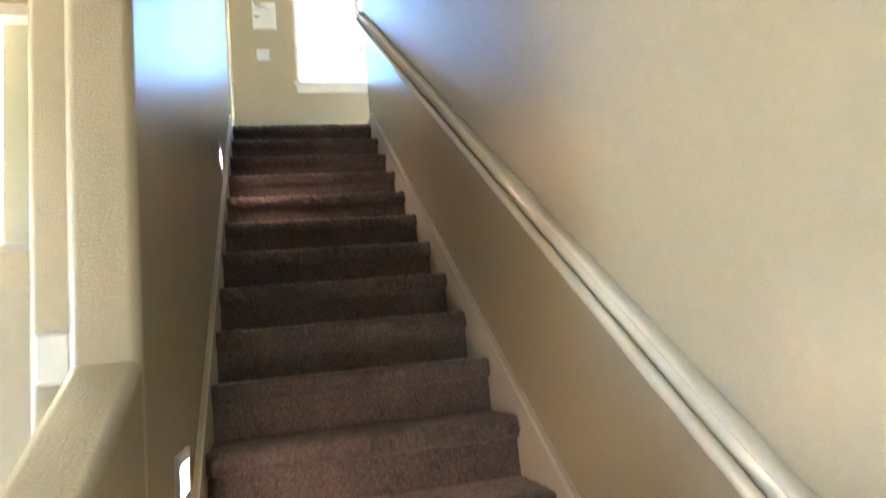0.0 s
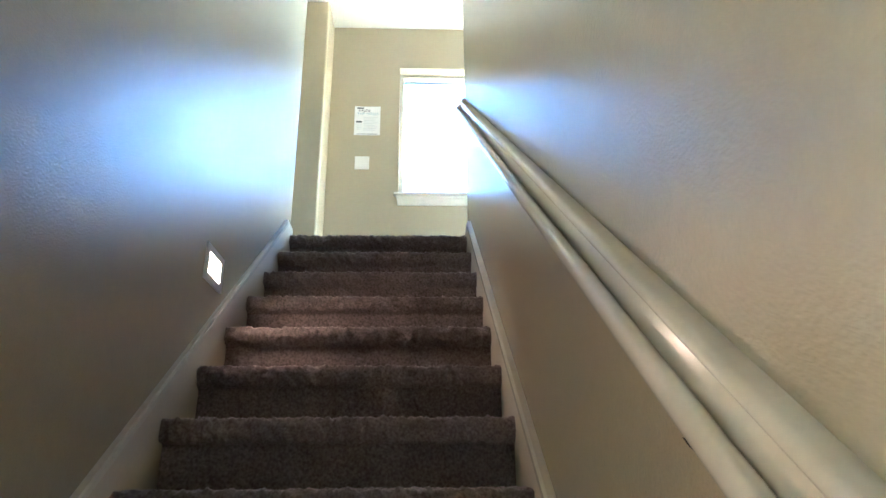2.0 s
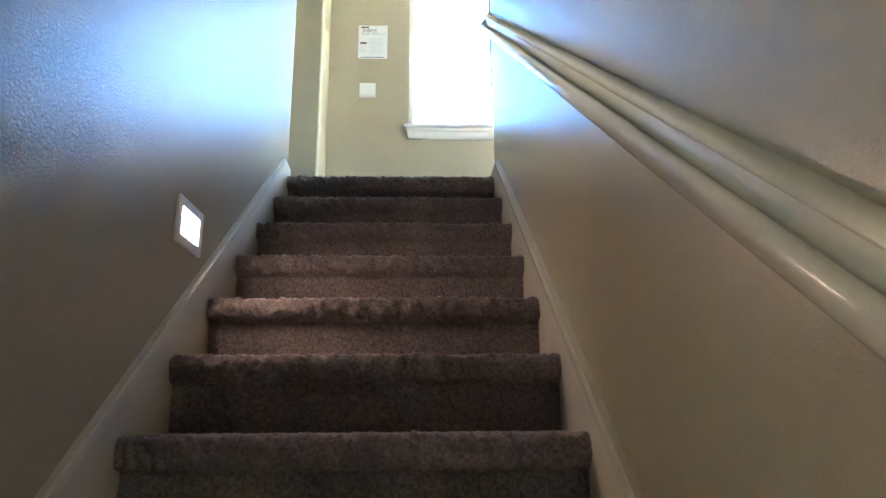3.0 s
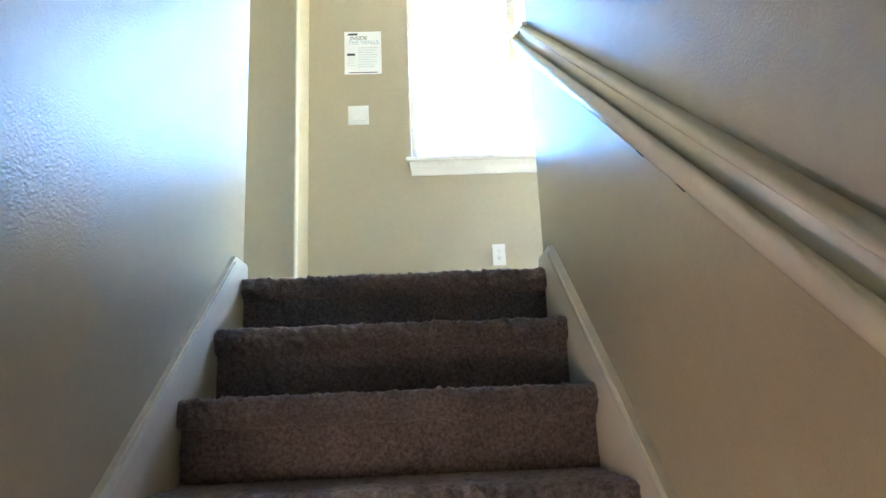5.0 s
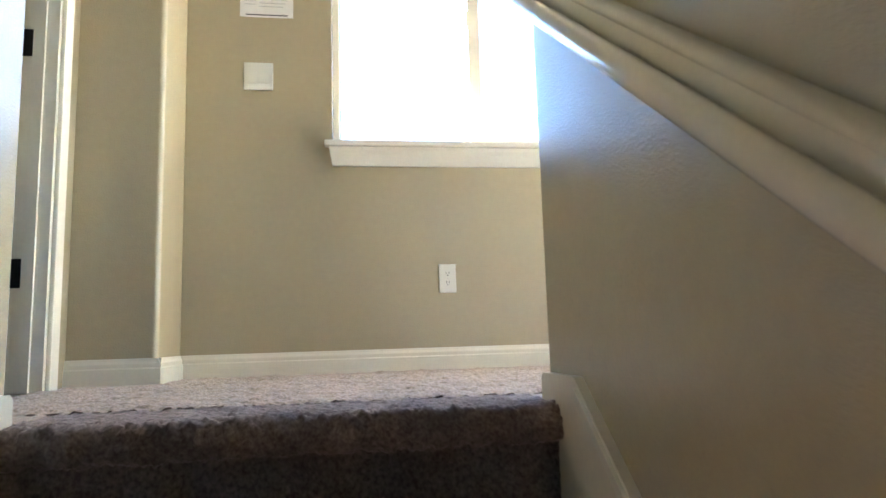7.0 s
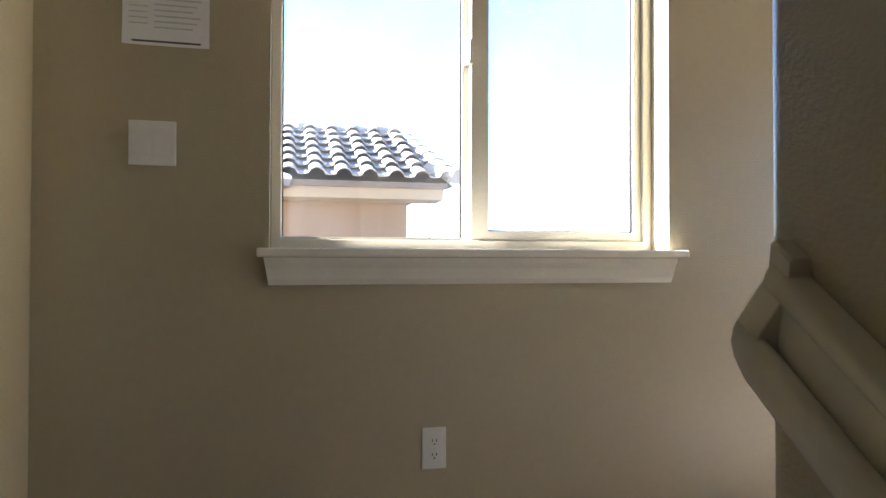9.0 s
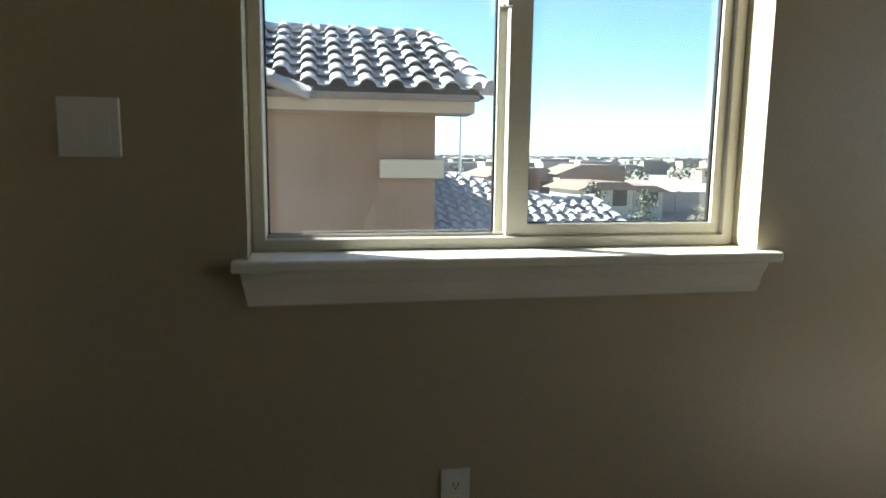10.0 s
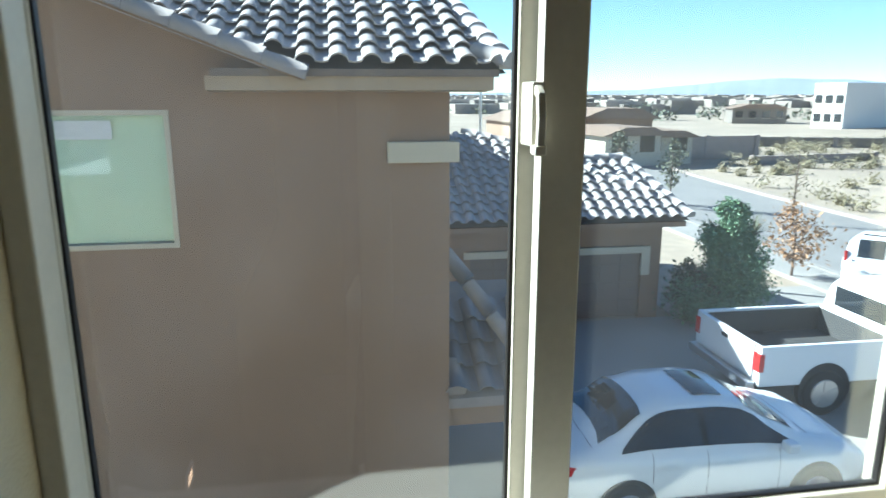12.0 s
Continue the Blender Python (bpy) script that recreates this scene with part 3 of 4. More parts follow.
part("casing", box(HALL + 0.0025, HALL + 0.018, DY0 + 0.006, DY1 - 0.006, DZ - 0.005, DZ + 0.055, 0.004), TRIM, door)
HX = HALL - 0.117
leaf = part("door_leaf", box(HX - 0.75, HX - 0.008, DY1 - JT - 0.042, DY1 - JT - 0.007, 0.012, DZ - 0.025, 0.002), TRIM, door)
for z0, z1 in ((0.2, 0.95), (1.1, 1.85)):
    for x0 in (HX - 0.65, HX - 0.34):
        part("panel", box(x0, x0 + 0.24, DY1 - JT - 0.046, DY1 - JT - 0.041, z0, z1, 0.002), TRIM, leaf)
for zc in (0.36, 1.10, 1.83):
    hg = part("hinge", box(HX - 0.002, HX + 0.045, DY1 - JT - 0.002, DY1 - JT, zc - 0.045, zc + 0.045), BLACK, door, "black steel hinge")
    part("hinge_leaf", box(HX - 0.0075, HX - 0.0055, DY1 - JT - 0.042, DY1 - JT - 0.008, zc - 0.045, zc + 0.045), BLACK, hg)
    bk = bmesh.new()
    bmesh.ops.create_cone(bk, cap_ends=True, segments=12, radius1=0.006, radius2=0.006, depth=0.09, matrix=Matrix.Translation((HX - 0.004, DY1 - JT - 0.006, zc)))
    part("knuckle", bk, BLACK, hg)

# thermostat of the lower room
th = thing("thermostat", "white thermostat on the lower room wall", "thermostat", (-0.285, -2.8, -1.56))
part("housing", box(-0.04, 0.04, -0.024, 0.0, -0.062, 0.062, 0.012, 3), PLASTIC, th)
# black strip added for the dark line along the housing's right side
part("backplate", box(0.0405, 0.046, -0.026, 0.0, -0.056, 0.056, 0.002), BLACK, th)
part("cover", box(-0.034, 0.034, -0.03, -0.0235, -0.055, 0.055, 0.003), PLASTIC, th)

# glazing of the lower windows; the one in the back wall is unseen, added for light
for nm, (x0, x1, y0, y1, z0, z1) in {"window_2": (LX0, LX1, LY + 0.09, LY + 0.095, LZ0, LZ1), "window_3": (-3.6, -3.1, -8.1, -8.095, LOW + 0.05, LOW + 2.4)}.items():
    w = thing(nm, "plain vinyl window of the lower room", "window", kind="structure")
    bm = cells([x0, x0 + 0.04, x1 - 0.04, x1], [y0 - 0.03, y1 + 0.03], [z0, z0 + 0.04, z1 - 0.04, z1], lambda i, j, k: not (i == 1 and k == 1))
    part("window_frame", bm, VINYL, w)
    g = part("pane", box(x0 + 0.038, x1 - 0.038, y0, y1, z0 + 0.038, z1 - 0.038), GLASS, w)
    g.visible_shadow = False

# ---- outside: ground, drive, street ----
def flat_sheet(name, pts, z, mat, label):
    bm = bmesh.new()
    bm.faces.new([bm.verts.new((x, y, z)) for x, y in pts])
    return structure(name, bm, mat, label)


flat_sheet("ground", [(-2500, -2500), (2500, -2500), (2500, 2500), (-2500, 2500)], GROUND, DESERT, "pale desert ground reaching the horizon")


def slab_strip(name, outline, z0, z1, mat, label):
    return structure(name, prism(outline, "z", z0, z1), mat, label)


slab_strip("driveway", [(2.2, 1.9), (13.4, 1.9), (13.4, 16.4), (8.6, 16.4), (8.6, 14.6), (2.2, 14.6)], GROUND - 0.05, GROUND + 0.03, CONCRETE, "pale concrete driveway")
# the street bends away; its edges follow one curve
def street_edge(off):
    return [(17.6 + off + 0.0035 * (y - 22) ** 2 * (1 if y > 22 else 0), y) for y in range(-30, 91, 6)]


slab_strip("road", street_edge(-2.6) + street_edge(4.6)[::-1], GROUND - 0.05, GROUND + 0.012, ASPHALT, "sunlit grey street")
slab_strip("kerb_near", street_edge(-2.85) + street_edge(-2.62)[::-1], GROUND - 0.05, GROUND + 0.15, CONCRETE, "pale concrete kerb")
slab_strip("kerb_far", street_edge(4.62) + street_edge(4.85)[::-1], GROUND - 0.05, GROUND + 0.15, BLOCK, "weathered kerb of the far side")
slab_strip("pavement", street_edge(-4.2) + street_edge(-2.87)[::-1], GROUND - 0.05, GROUND + 0.12, CONCRETE, "pale concrete pavement")

# ---- roof tiles ----
TW, TL, TEXP = 0.305, 0.42, 0.355


def tile_mesh():
    bm = bmesh.new()
    us = [0, 0.04, 0.12, 0.21, 0.3, 0.39, 0.48, 0.56, 0.6, 0.8, 1.0]

    def h(u):
        return 0.075 * math.sqrt(max(0.0, math.sin(math.pi * u / 0.6))) if u <= 0.6 else -0.01 * math.sin(math.pi * (u - 0.6) / 0.4)
    rows = []
    for y, dz in ((0.0, 0.062), (TL, 0.0)):
        rows.append([bm.verts.new((u * TW, y, h(u) + dz)) for u in us])
    low = [bm.verts.new((u * TW, 0.004, h(u) + 0.044)) for u in us]   # thin lower edge over a dark hollow
    lip = [bm.verts.new(v.co) for v in rows[0]]
    for i in range(len(us) - 1):
        bm.faces.new((rows[0][i], rows[0][i + 1], rows[1][i + 1], rows[1][i])).smooth = True
        bm.faces.new((low[i], low[i + 1], lip[i + 1], lip[i]))
    me = bpy.data.meshes.new("tile")
    bm.to_mesh(me)
    bm.free()
    me.materials.append(TILE)
    return me


TILE_ME = tile_mesh()
# same tile with the shade coloured in, for the porch roof
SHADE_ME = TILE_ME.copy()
SHADE_ME.materials[0] = SHADED_TILE


def barrel_mesh(name, length, r, mat):
    bm = bmesh.new()
    rings = []
    for y, s in ((0.0, 1.08), (length, 0.94)):
        rings.append([bm.verts.new((r * s * math.cos(radians(a)), y, r * s * 0.8 * math.sin(radians(a)))) for a in range(-30, 211, 30)])
    for i in range(len(rings[0]) - 1):
        bm.faces.new((rings[0][i], rings[0][i + 1], rings[1][i + 1], rings[1][i]))
    bm.faces.new(rings[0])
    bm.faces.new(rings[1][::-1])
    for f in bm.faces:
        f.smooth = len(f.verts) == 4
    me = bpy.data.meshes.new(name)
    bm.to_mesh(me)
    bm.free()
    me.materials.append(mat)
    return me


CAP_ME = barrel_mesh("cap_tile", 0.42, 0.11, TILE)
RAKE_ME = barrel_mesh("rake_tile", 0.46, 0.115, SHADED_TILE)


def inside(poly, x, y):
    c = False
    for (x0, y0), (x1, y1) in zip(poly, poly[1:] + poly[:1]):
        if (y0 > y) != (y1 > y) and x < (x1 - x0) * (y - y0) / (y1 - y0) + x0:
            c = not c
    return c


def tiled_slope(parent, x0, y0, z0, rise, poly, seed):
    """Tiles on a slope that climbs along +y from the eave at (x0, y0, z0); poly bounds it in plan."""
    rnd = random.Random(seed)
    ang = math.degrees(math.atan(rise))
    cosr = math.cos(math.atan(rise))
    xs = [p[0] for p in poly]
    ys = [p[1] for p in poly]
    col = 0
    while x0 + col * TW < max(xs):
        row = 0
        while y0 + row * TEXP * cosr < max(ys):
            x, y = x0 + col * TW, y0 + row * TEXP * cosr
            if inside(poly, x + TW * 0.4, y + 0.12):
                t = new("roof_tile", TILE_ME)
                t.parent = parent
                t.matrix_world = pose(x + rnd.uniform(-0.004, 0.004), y + rnd.uniform(-0.008, 0.008), z0 + rise * (y - y0) + 0.03, ang + rnd.uniform(-0.8, 0.8), rnd.uniform(-0.8, 0.8), rnd.uniform(-0.8, 0.8))
            row += 1
        col += 1


def caps(parent, a, b, mesh, step=0.36, lift=0.03):
    """Cap tiles end to end from a to b."""
    a, b = Vector(a), Vector(b)
    d = b - a
    n = max(1, round(d.length / step))
    q = d.to_track_quat("Y", "Z").to_matrix().to_4x4()
    for i in range(n):
        t = new(mesh.name, mesh)
        t.parent = parent
        t.matrix_world = Matrix.Translation(a + d * (i / n) + Vector((0, 0, lift))) @ q @ pose(0, 0, 0, -2)


# ---- the house next door ----
NY, NX = 7.8, 2.09              # its wall towards us, and its corner
house = thing("neighbour_house", "tan stucco two storey house with clay tile roof", "house")
WA = (-2.0, -0.69, 0.06, 1.43)
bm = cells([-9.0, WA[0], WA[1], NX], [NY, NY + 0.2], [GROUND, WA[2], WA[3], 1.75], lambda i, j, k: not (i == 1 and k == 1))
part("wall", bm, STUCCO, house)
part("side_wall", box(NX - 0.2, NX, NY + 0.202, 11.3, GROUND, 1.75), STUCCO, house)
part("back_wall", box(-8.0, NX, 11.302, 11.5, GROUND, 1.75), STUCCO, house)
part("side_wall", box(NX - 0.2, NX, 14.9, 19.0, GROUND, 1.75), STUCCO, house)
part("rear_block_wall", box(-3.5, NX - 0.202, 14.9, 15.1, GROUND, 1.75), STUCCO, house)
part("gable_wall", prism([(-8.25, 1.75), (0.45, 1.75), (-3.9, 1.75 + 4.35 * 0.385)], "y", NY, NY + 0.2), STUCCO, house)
# window with blinds
nw = part("window", cells([WA[0], WA[0] + 0.05, WA[1] - 0.05, WA[1]], [NY - 0.012, NY + 0.08], [WA[2], WA[2] + 0.05, WA[3] - 0.05, WA[3]], lambda i, j, k: not (i == 1 and k == 1)), CREAM, house, "cream framed window")
part("pane", box(WA[0] + 0.048, WA[1] - 0.048, NY + 0.05, NY + 0.054, WA[2] + 0.048, WA[3] - 0.048), GLASS, nw)
nb = 40
for i in range(nb):
    zc = WA[2] + 0.06 + (i + 0.5) * (WA[3] - WA[2] - 0.12) / nb
    part("blind_slat", prism([(NY + 0.075, zc - 0.017), (NY + 0.078, zc - 0.017), (NY + 0.092, zc + 0.015), (NY + 0.089, zc + 0.015)], "x", WA[0] + 0.05, WA[1] - 0.05), BLIND, nw)
part("sticker", box(-1.76, -1.24, NY + 0.0475, NY + 0.0495, 1.15, 1.33), GREY_INK, nw)
part("room_back", box(WA[0], WA[1], NY + 0.12, NY + 0.19, WA[2], WA[3]), BLIND, nw)
# band at the corner, soffit and fascia
corb = cells([1.433, NX + 0.002, NX + 0.09], [NY - 0.1, NY - 0.002, NY + 0.5], [0.885, 1.10], lambda i, j, k: j == 0 or i == 1)
bmesh.ops.bevel(corb, geom=corb.edges[:], offset=0.012, segments=2, affect="EDGES", profile=0.5)
part("corner_band", corb, CREAM, house, "cream stucco band wrapping the corner")
EV = NY - 0.45
part("soffit", prism([(NY - 0.002, 1.60), (EV + 0.05, 1.615), (EV + 0.046, 1.745), (NY - 0.002, 1.745)], "x", -0.26, 2.46), EAVE, house)
part("fascia", box(-0.2, 2.5, EV, EV + 0.045, 1.742, 1.81), DARKWOOD, house)
RS = 0.44                        # pitch of the slope towards us
RIDGE_Y = 9.45
EZ = 1.795
rz = EZ + RS * (RIDGE_Y - EV)
poly = [(0.5, EV), (2.57, EV), (2.26, RIDGE_Y), (-1.95, RIDGE_Y)]
slab = bmesh.new()
for f in ([(x, y, EZ - 0.02 + RS * (y - EV)) for x, y in poly], [(2.57, EV, EZ - 0.02), (2.57, 2 * RIDGE_Y - EV, EZ - 0.02), (2.26, RIDGE_Y, rz - 0.02)],
          [(-2.2, RIDGE_Y, rz - 0.02), (2.26, RIDGE_Y, rz - 0.02), (2.57, 2 * RIDGE_Y - EV, EZ - 0.02), (-2.2, 2 * RIDGE_Y - EV, EZ - 0.02)]):
    slab.faces.new([slab.verts.new(c) for c in f])
bmesh.ops.solidify(slab, geom=slab.faces[:], thickness=0.03)
roof = part("roof", slab, SHADED_TILE, house)
tiled_slope(roof, -2.2 + 0.02, EV - 0.03, EZ, RS, poly, 3)
caps(roof, (-2.2, RIDGE_Y, rz + 0.03), (2.3, RIDGE_Y, rz + 0.03), CAP_ME)
caps(roof, (2.60, EV - 0.03, EZ + 0.03), (2.29, RIDGE_Y, rz + 0.03), CAP_ME)
caps(roof, (2.60, EV - 0.04, EZ + 0.06), (2.28, EV + 0.25, EZ + 0.20), CAP_ME, 0.45)
# gable rake in front
G0, GS = (0.645, 1.775), 0.385
gz = [(0.62, 1.76), (-3.9, 1.76 + 4.52 * GS), (-8.4, 1.76), (-8.4, 1.70), (-3.9, 1.70 + 4.52 * GS), (0.62, 1.70)]
part("gable_roof", prism(gz, "y", EV - 0.02, 8.6), STUCCO, house)
caps(house, (G0[0] + 0.02, EV - 0.03, G0[1] - 0.02), (-3.9, EV - 0.03, G0[1] + 4.55 * GS), RAKE_ME, 0.4, 0.0)
# main roof further back, and the eave along the side
part("side_eave", prism([(NX - 0.2, 1.752), (2.5, 1.752), (2.5, 1.86), (-3.5, 4.2), (-3.5, 4.1), (NX - 0.2, 1.90)], "y", 14.8, 19.4), SHADED_TILE, house)
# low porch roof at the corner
pr = part("porch_roof", prism([(7.85, -1.86), (9.6, -0.95), (9.6, -1.10), (7.85, -1.98)], "x", NX + 0.002, 3.2), SHADED_TILE, house)
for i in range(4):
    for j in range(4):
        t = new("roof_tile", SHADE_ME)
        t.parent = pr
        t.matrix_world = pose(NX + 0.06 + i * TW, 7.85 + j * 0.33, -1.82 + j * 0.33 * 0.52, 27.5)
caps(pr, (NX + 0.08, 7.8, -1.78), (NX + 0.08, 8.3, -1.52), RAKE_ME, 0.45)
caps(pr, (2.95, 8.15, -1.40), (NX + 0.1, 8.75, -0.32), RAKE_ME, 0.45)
part("porch_beam", box(NX + 0.002, 3.1, 7.95, 8.15, -2.25, -1.99), STUCCO, house)
vent = thing("vent_pipe", "thin grey vent pipe on the neighbouring roof", "vent pipe", (4.6, 17.7, 0.3))
bmv = bmesh.new()
bmesh.ops.create_cone(bmv, cap_ends=True, segments=10, radius1=0.035, radius2=0.035, depth=2.2, matrix=Matrix.Translation((0, 0, 1.1)))
part("pipe", bmv, CHROME, vent)

# ---- its garage ----
garage = thing("garage", "single storey tan garage with brown door and tile roof", "garage")
GY, GX = 14.7, 8.2
bm = cells([2.3, 3.75, 7.75, GX], [GY, GY + 0.2], [GROUND, GROUND + 1.75, -1.0], lambda i, j, k: not (i == 1 and k == 0))
part("wall", bm, STUCCO, garage)
part("side_wall", box(GX - 0.2, GX, GY + 0.202, 21.0, GROUND, -1.0), STUCCO, garage)
part("door_trim", cells([3.6, 3.78, 7.72, 7.92], [GY - 0.06, GY - 0.001], [-2.45, -1.93, -1.78], lambda i, j, k: k == 1 or i == 2), CREAM, garage)
gd = part("garage_door", box(3.752, 7.748, GY + 0.08, GY + 0.14, GROUND + 0.03, GROUND + 1.748), DARKWOOD, garage)
for r in range(4):
    for c in range(8):
        part("door_panel", box(3.80 + c * 0.495, 4.22 + c * 0.495, GY + 0.065, GY + 0.085, GROUND + 0.07 + r * 0.43, GROUND + 0.43 + r * 0.43, 0.006), DARKWOOD, gd)
GE, GR, GZ0 = 14.2, 0.465, -1.1
gp = [(2.3, GE), (8.57, GE), (7.95, 16.55), (6.78, 16.5), (4.18, 17.8), (2.3, 17.8)]
gslab = bmesh.new()
gslab.faces.new([gslab.verts.new((x, y, GZ0 - 0.02 + GR * (y - GE))) for x, y in gp])
gslab.faces.new([gslab.verts.new(c) for c in ((8.57, GE, GZ0 - 0.02), (8.57, 19.0, GZ0 - 0.02), (7.95, 16.55, GZ0 + GR * 2.35 - 0.02))])
gslab.faces.new([gslab.verts.new(c) for c in ((8.57, 19.0, GZ0 - 0.02), (2.3, 21.0, GZ0), (2.3, 17.8, GZ0 + GR * 3.6 - 0.02), (4.18, 17.8, GZ0 + GR * 3.6 - 0.02), (6.78, 16.5, GZ0 + GR * 2.3 - 0.02), (7.95, 16.55, GZ0 + GR * 2.35 - 0.02))])
bmesh.ops.solidify(gslab, geom=gslab.faces[:], thickness=0.03)
groof = part("roof", gslab, SHADED_TILE, garage)
part("eave_soffit", box(2.3, 8.5, GE + 0.02, GY - 0.002, GZ0 - 0.16, GZ0 - 0.05), STUCCO, garage)
tiled_slope(groof, 2.35, GE - 0.03, GZ0, GR, gp, 5)


def on_slope(x, y):
    return (x, y, GZ0 + 0.03 + GR * (y - GE))


caps(groof, on_slope(8.6, GE), on_slope(7.95, 16.55), CAP_ME, 0.36, 0.065)
caps(groof, on_slope(7.95, 16.55), on_slope(6.78, 16.5), CAP_ME, 0.36, 0.065)
caps(groof, on_slope(6.78, 16.5), on_slope(4.18, 17.8), CAP_ME, 0.36, 0.065)
caps(groof, on_slope(8.0, GE + 0.9), on_slope(6.4, 16.4), CAP_ME, 0.36, 0.065)


# ---- vehicles ----
def ring_shape(x, secs):
    """The body's cross-section at x, interpolated smoothly between given sections."""
    for a, b in zip(secs, secs[1:]):
        if a[0] <= x <= b[0]:
            f = (x - a[0]) / (b[0] - a[0])
            f = f * f * (3 - 2 * f) * 0.5 + f * 0.5
            return [p + (q - p) * f for p, q in zip(a[1:], b[1:])]
    return list(secs[-1][1:])


def ring_points(x, secs):
    zb, zs, w, zt, wr = ring_shape(x, secs)
    half = [(w * 0.88, zb), (w * 0.98, zb + 0.1), (w, zb + (zs - zb) * 0.55), (w * 0.985, zs - 0.06), (w * 0.94, zs)]
    half += [(wr + (w * 0.94 - wr) * 0.5, zs + (zt - zs) * 0.5), (wr + 0.02, zs + (zt - zs) * 0.86), (wr - 0.06, zt - 0.012), (wr * 0.5, zt + 0.012)]
    return [(-a, b) for a, b in half] + [(0, zt + 0.018)] + half[::-1]


def loft_body(secs, n=48):
    bm = bmesh.new()
    x0, x1 = secs[0][0], secs[-1][0]
    rings = []
    for i in range(n + 1):
        x = x0 + (x1 - x0) * i / n
        rings.append([bm.verts.new((x, y, z)) for y, z in ring_points(x, secs)])
    for a, b in zip(rings, rings[1:]):
        for k in range(len(a)):
            bm.faces.new((a[k], a[(k + 1) % len(a)], b[(k + 1) % len(b)], b[k]))
    bm.faces.new(rings[0])
    bm.faces.new(rings[-1][::-1])
    return bm


def glass_patch(secs, k0, k1, xa, xb, n=10, lift=0.008):
    """A skin over the body between ring lines k0 and k1; xa and xb give its ends as functions of height 0..1."""
    bm = bmesh.new()
    m = 5
    grid = []
    for i in range(n + 1):
        line = []
        for j in range(m + 1):
            t = j / m
            x = xa(t) + (xb(t) - xa(t)) * i / n
            p = ring_points(x, secs)
            k = k0 + (k1 - k0) * t
            ka = min(int(math.floor(k)), len(p) - 2)
            f = k - ka
            line.append(Vector((x, p[ka][0] * (1 - f) + p[ka + 1][0] * f, p[ka][1] * (1 - f) + p[ka + 1][1] * f)))
        grid.append(line)
    vs = []
    for line in grid:
        vs.append([bm.verts.new(v + Vector((0, math.copysign(lift, v.y) if abs(v.y) > 0.3 else 0, lift))) for v in line])
    for i in range(n):
        for j in range(m):
            bm.faces.new((vs[i][j], vs[i + 1][j], vs[i + 1][j + 1], vs[i][j + 1]))
    return bm


def wheel(parent, x, y, r, w):
    bm = bmesh.new()
    bmesh.ops.create_cone(bm, cap_ends=True, segments=28, radius1=r, radius2=r, depth=w, matrix=pose(x, y, r, 90))
    bmesh.ops.bevel(bm, geom=[e for e in bm.edges if len(e.link_faces) == 2 and abs(e.link_faces[0].normal.dot(e.link_faces[1].normal)) < 0.3], offset=0.03, segments=2, affect="EDGES", profile=0.5)
    ty = part("wheel", bm, RUBBER, parent)
    s = math.copysign(1, y)
    bm = bmesh.new()
    bmesh.ops.create_cone(bm, cap_ends=True, segments=24, radius1=r * 0.64, radius2=r * 0.6, depth=0.03, matrix=pose(x, y + s * (w / 2), r, 90 if s < 0 else -90))
    part("rim", bm, CHROME, ty)
    for i in range(5):
        m = pose(x, y + s * (w / 2 + 0.018), r) @ pose(0, 0, 0, 0, i * 72, 0)
        b = box(-0.03, 0.03, -0.008, 0.008, 0.03, r * 0.58)
        b.transform(m)
        part("spoke", b, CHROME, ty)
    return ty


CK = 0.88                          # a compact body: lengths shrink, heights stay
SED = [(x * CK, *rest) for x, *rest in (
    (0.0, 0.38, 0.72, 0.70, 0.76, 0.50), (0.1, 0.26, 0.90, 0.84, 0.95, 0.60), (0.55, 0.2, 0.96, 0.90, 1.02, 0.66), (0.85, 0.2, 0.96, 0.91, 1.13, 0.62), (1.25, 0.2, 0.95, 0.915, 1.36, 0.58),
    (1.7, 0.2, 0.94, 0.92, 1.43, 0.585), (2.3, 0.2, 0.93, 0.92, 1.43, 0.59), (2.75, 0.2, 0.92, 0.92, 1.37, 0.59), (3.2, 0.2, 0.91, 0.915, 1.16, 0.63), (3.6, 0.2, 0.90, 0.91, 0.985, 0.68),
    (4.2, 0.22, 0.82, 0.88, 0.89, 0.62), (4.55, 0.28, 0.68, 0.8, 0.74, 0.52), (4.7, 0.36, 0.55, 0.66, 0.58, 0.4))]
sedan = thing("sedan", "white four door sedan with dark windows and sunroof", "car")
part("body", loft_body(SED, 64), WHITECAR, sedan, smooth=True)
part("rear_window", glass_patch(SED, 6.7, 11.3, lambda t: CK * (0.72 - 0.1 * (2 * t - 1) ** 2), lambda t: CK * (1.30 - 0.06 * (2 * t - 1) ** 2), lift=0.012), CARGLASS, sedan)
part("windshield", glass_patch(SED, 6.7, 11.3, lambda t: CK * (2.82 - 0.05 * (2 * t - 1) ** 2), lambda t: CK * (3.58 - 0.12 * (2 * t - 1) ** 2), lift=0.012), CARGLASS, sedan)
part("sunroof", glass_patch(SED, 7.7, 10.3, lambda t: CK * 2.1, lambda t: CK * 2.55, lift=0.014), CARGLASS, sedan)
for ka, kb in ((4.3, 6.25), (13.7, 11.75)):
    sw_ = part("side_window", glass_patch(SED, ka, kb, lambda t: CK * (0.86 + 0.62 * t ** 1.6), lambda t: CK * (3.38 - 0.72 * t ** 1.4), 18), CARGLASS, sedan)
    part("pillar", glass_patch(SED, ka, kb, lambda t: CK * 2.02, lambda t: CK * 2.10, 2, 0.011), BLACK, sw_)
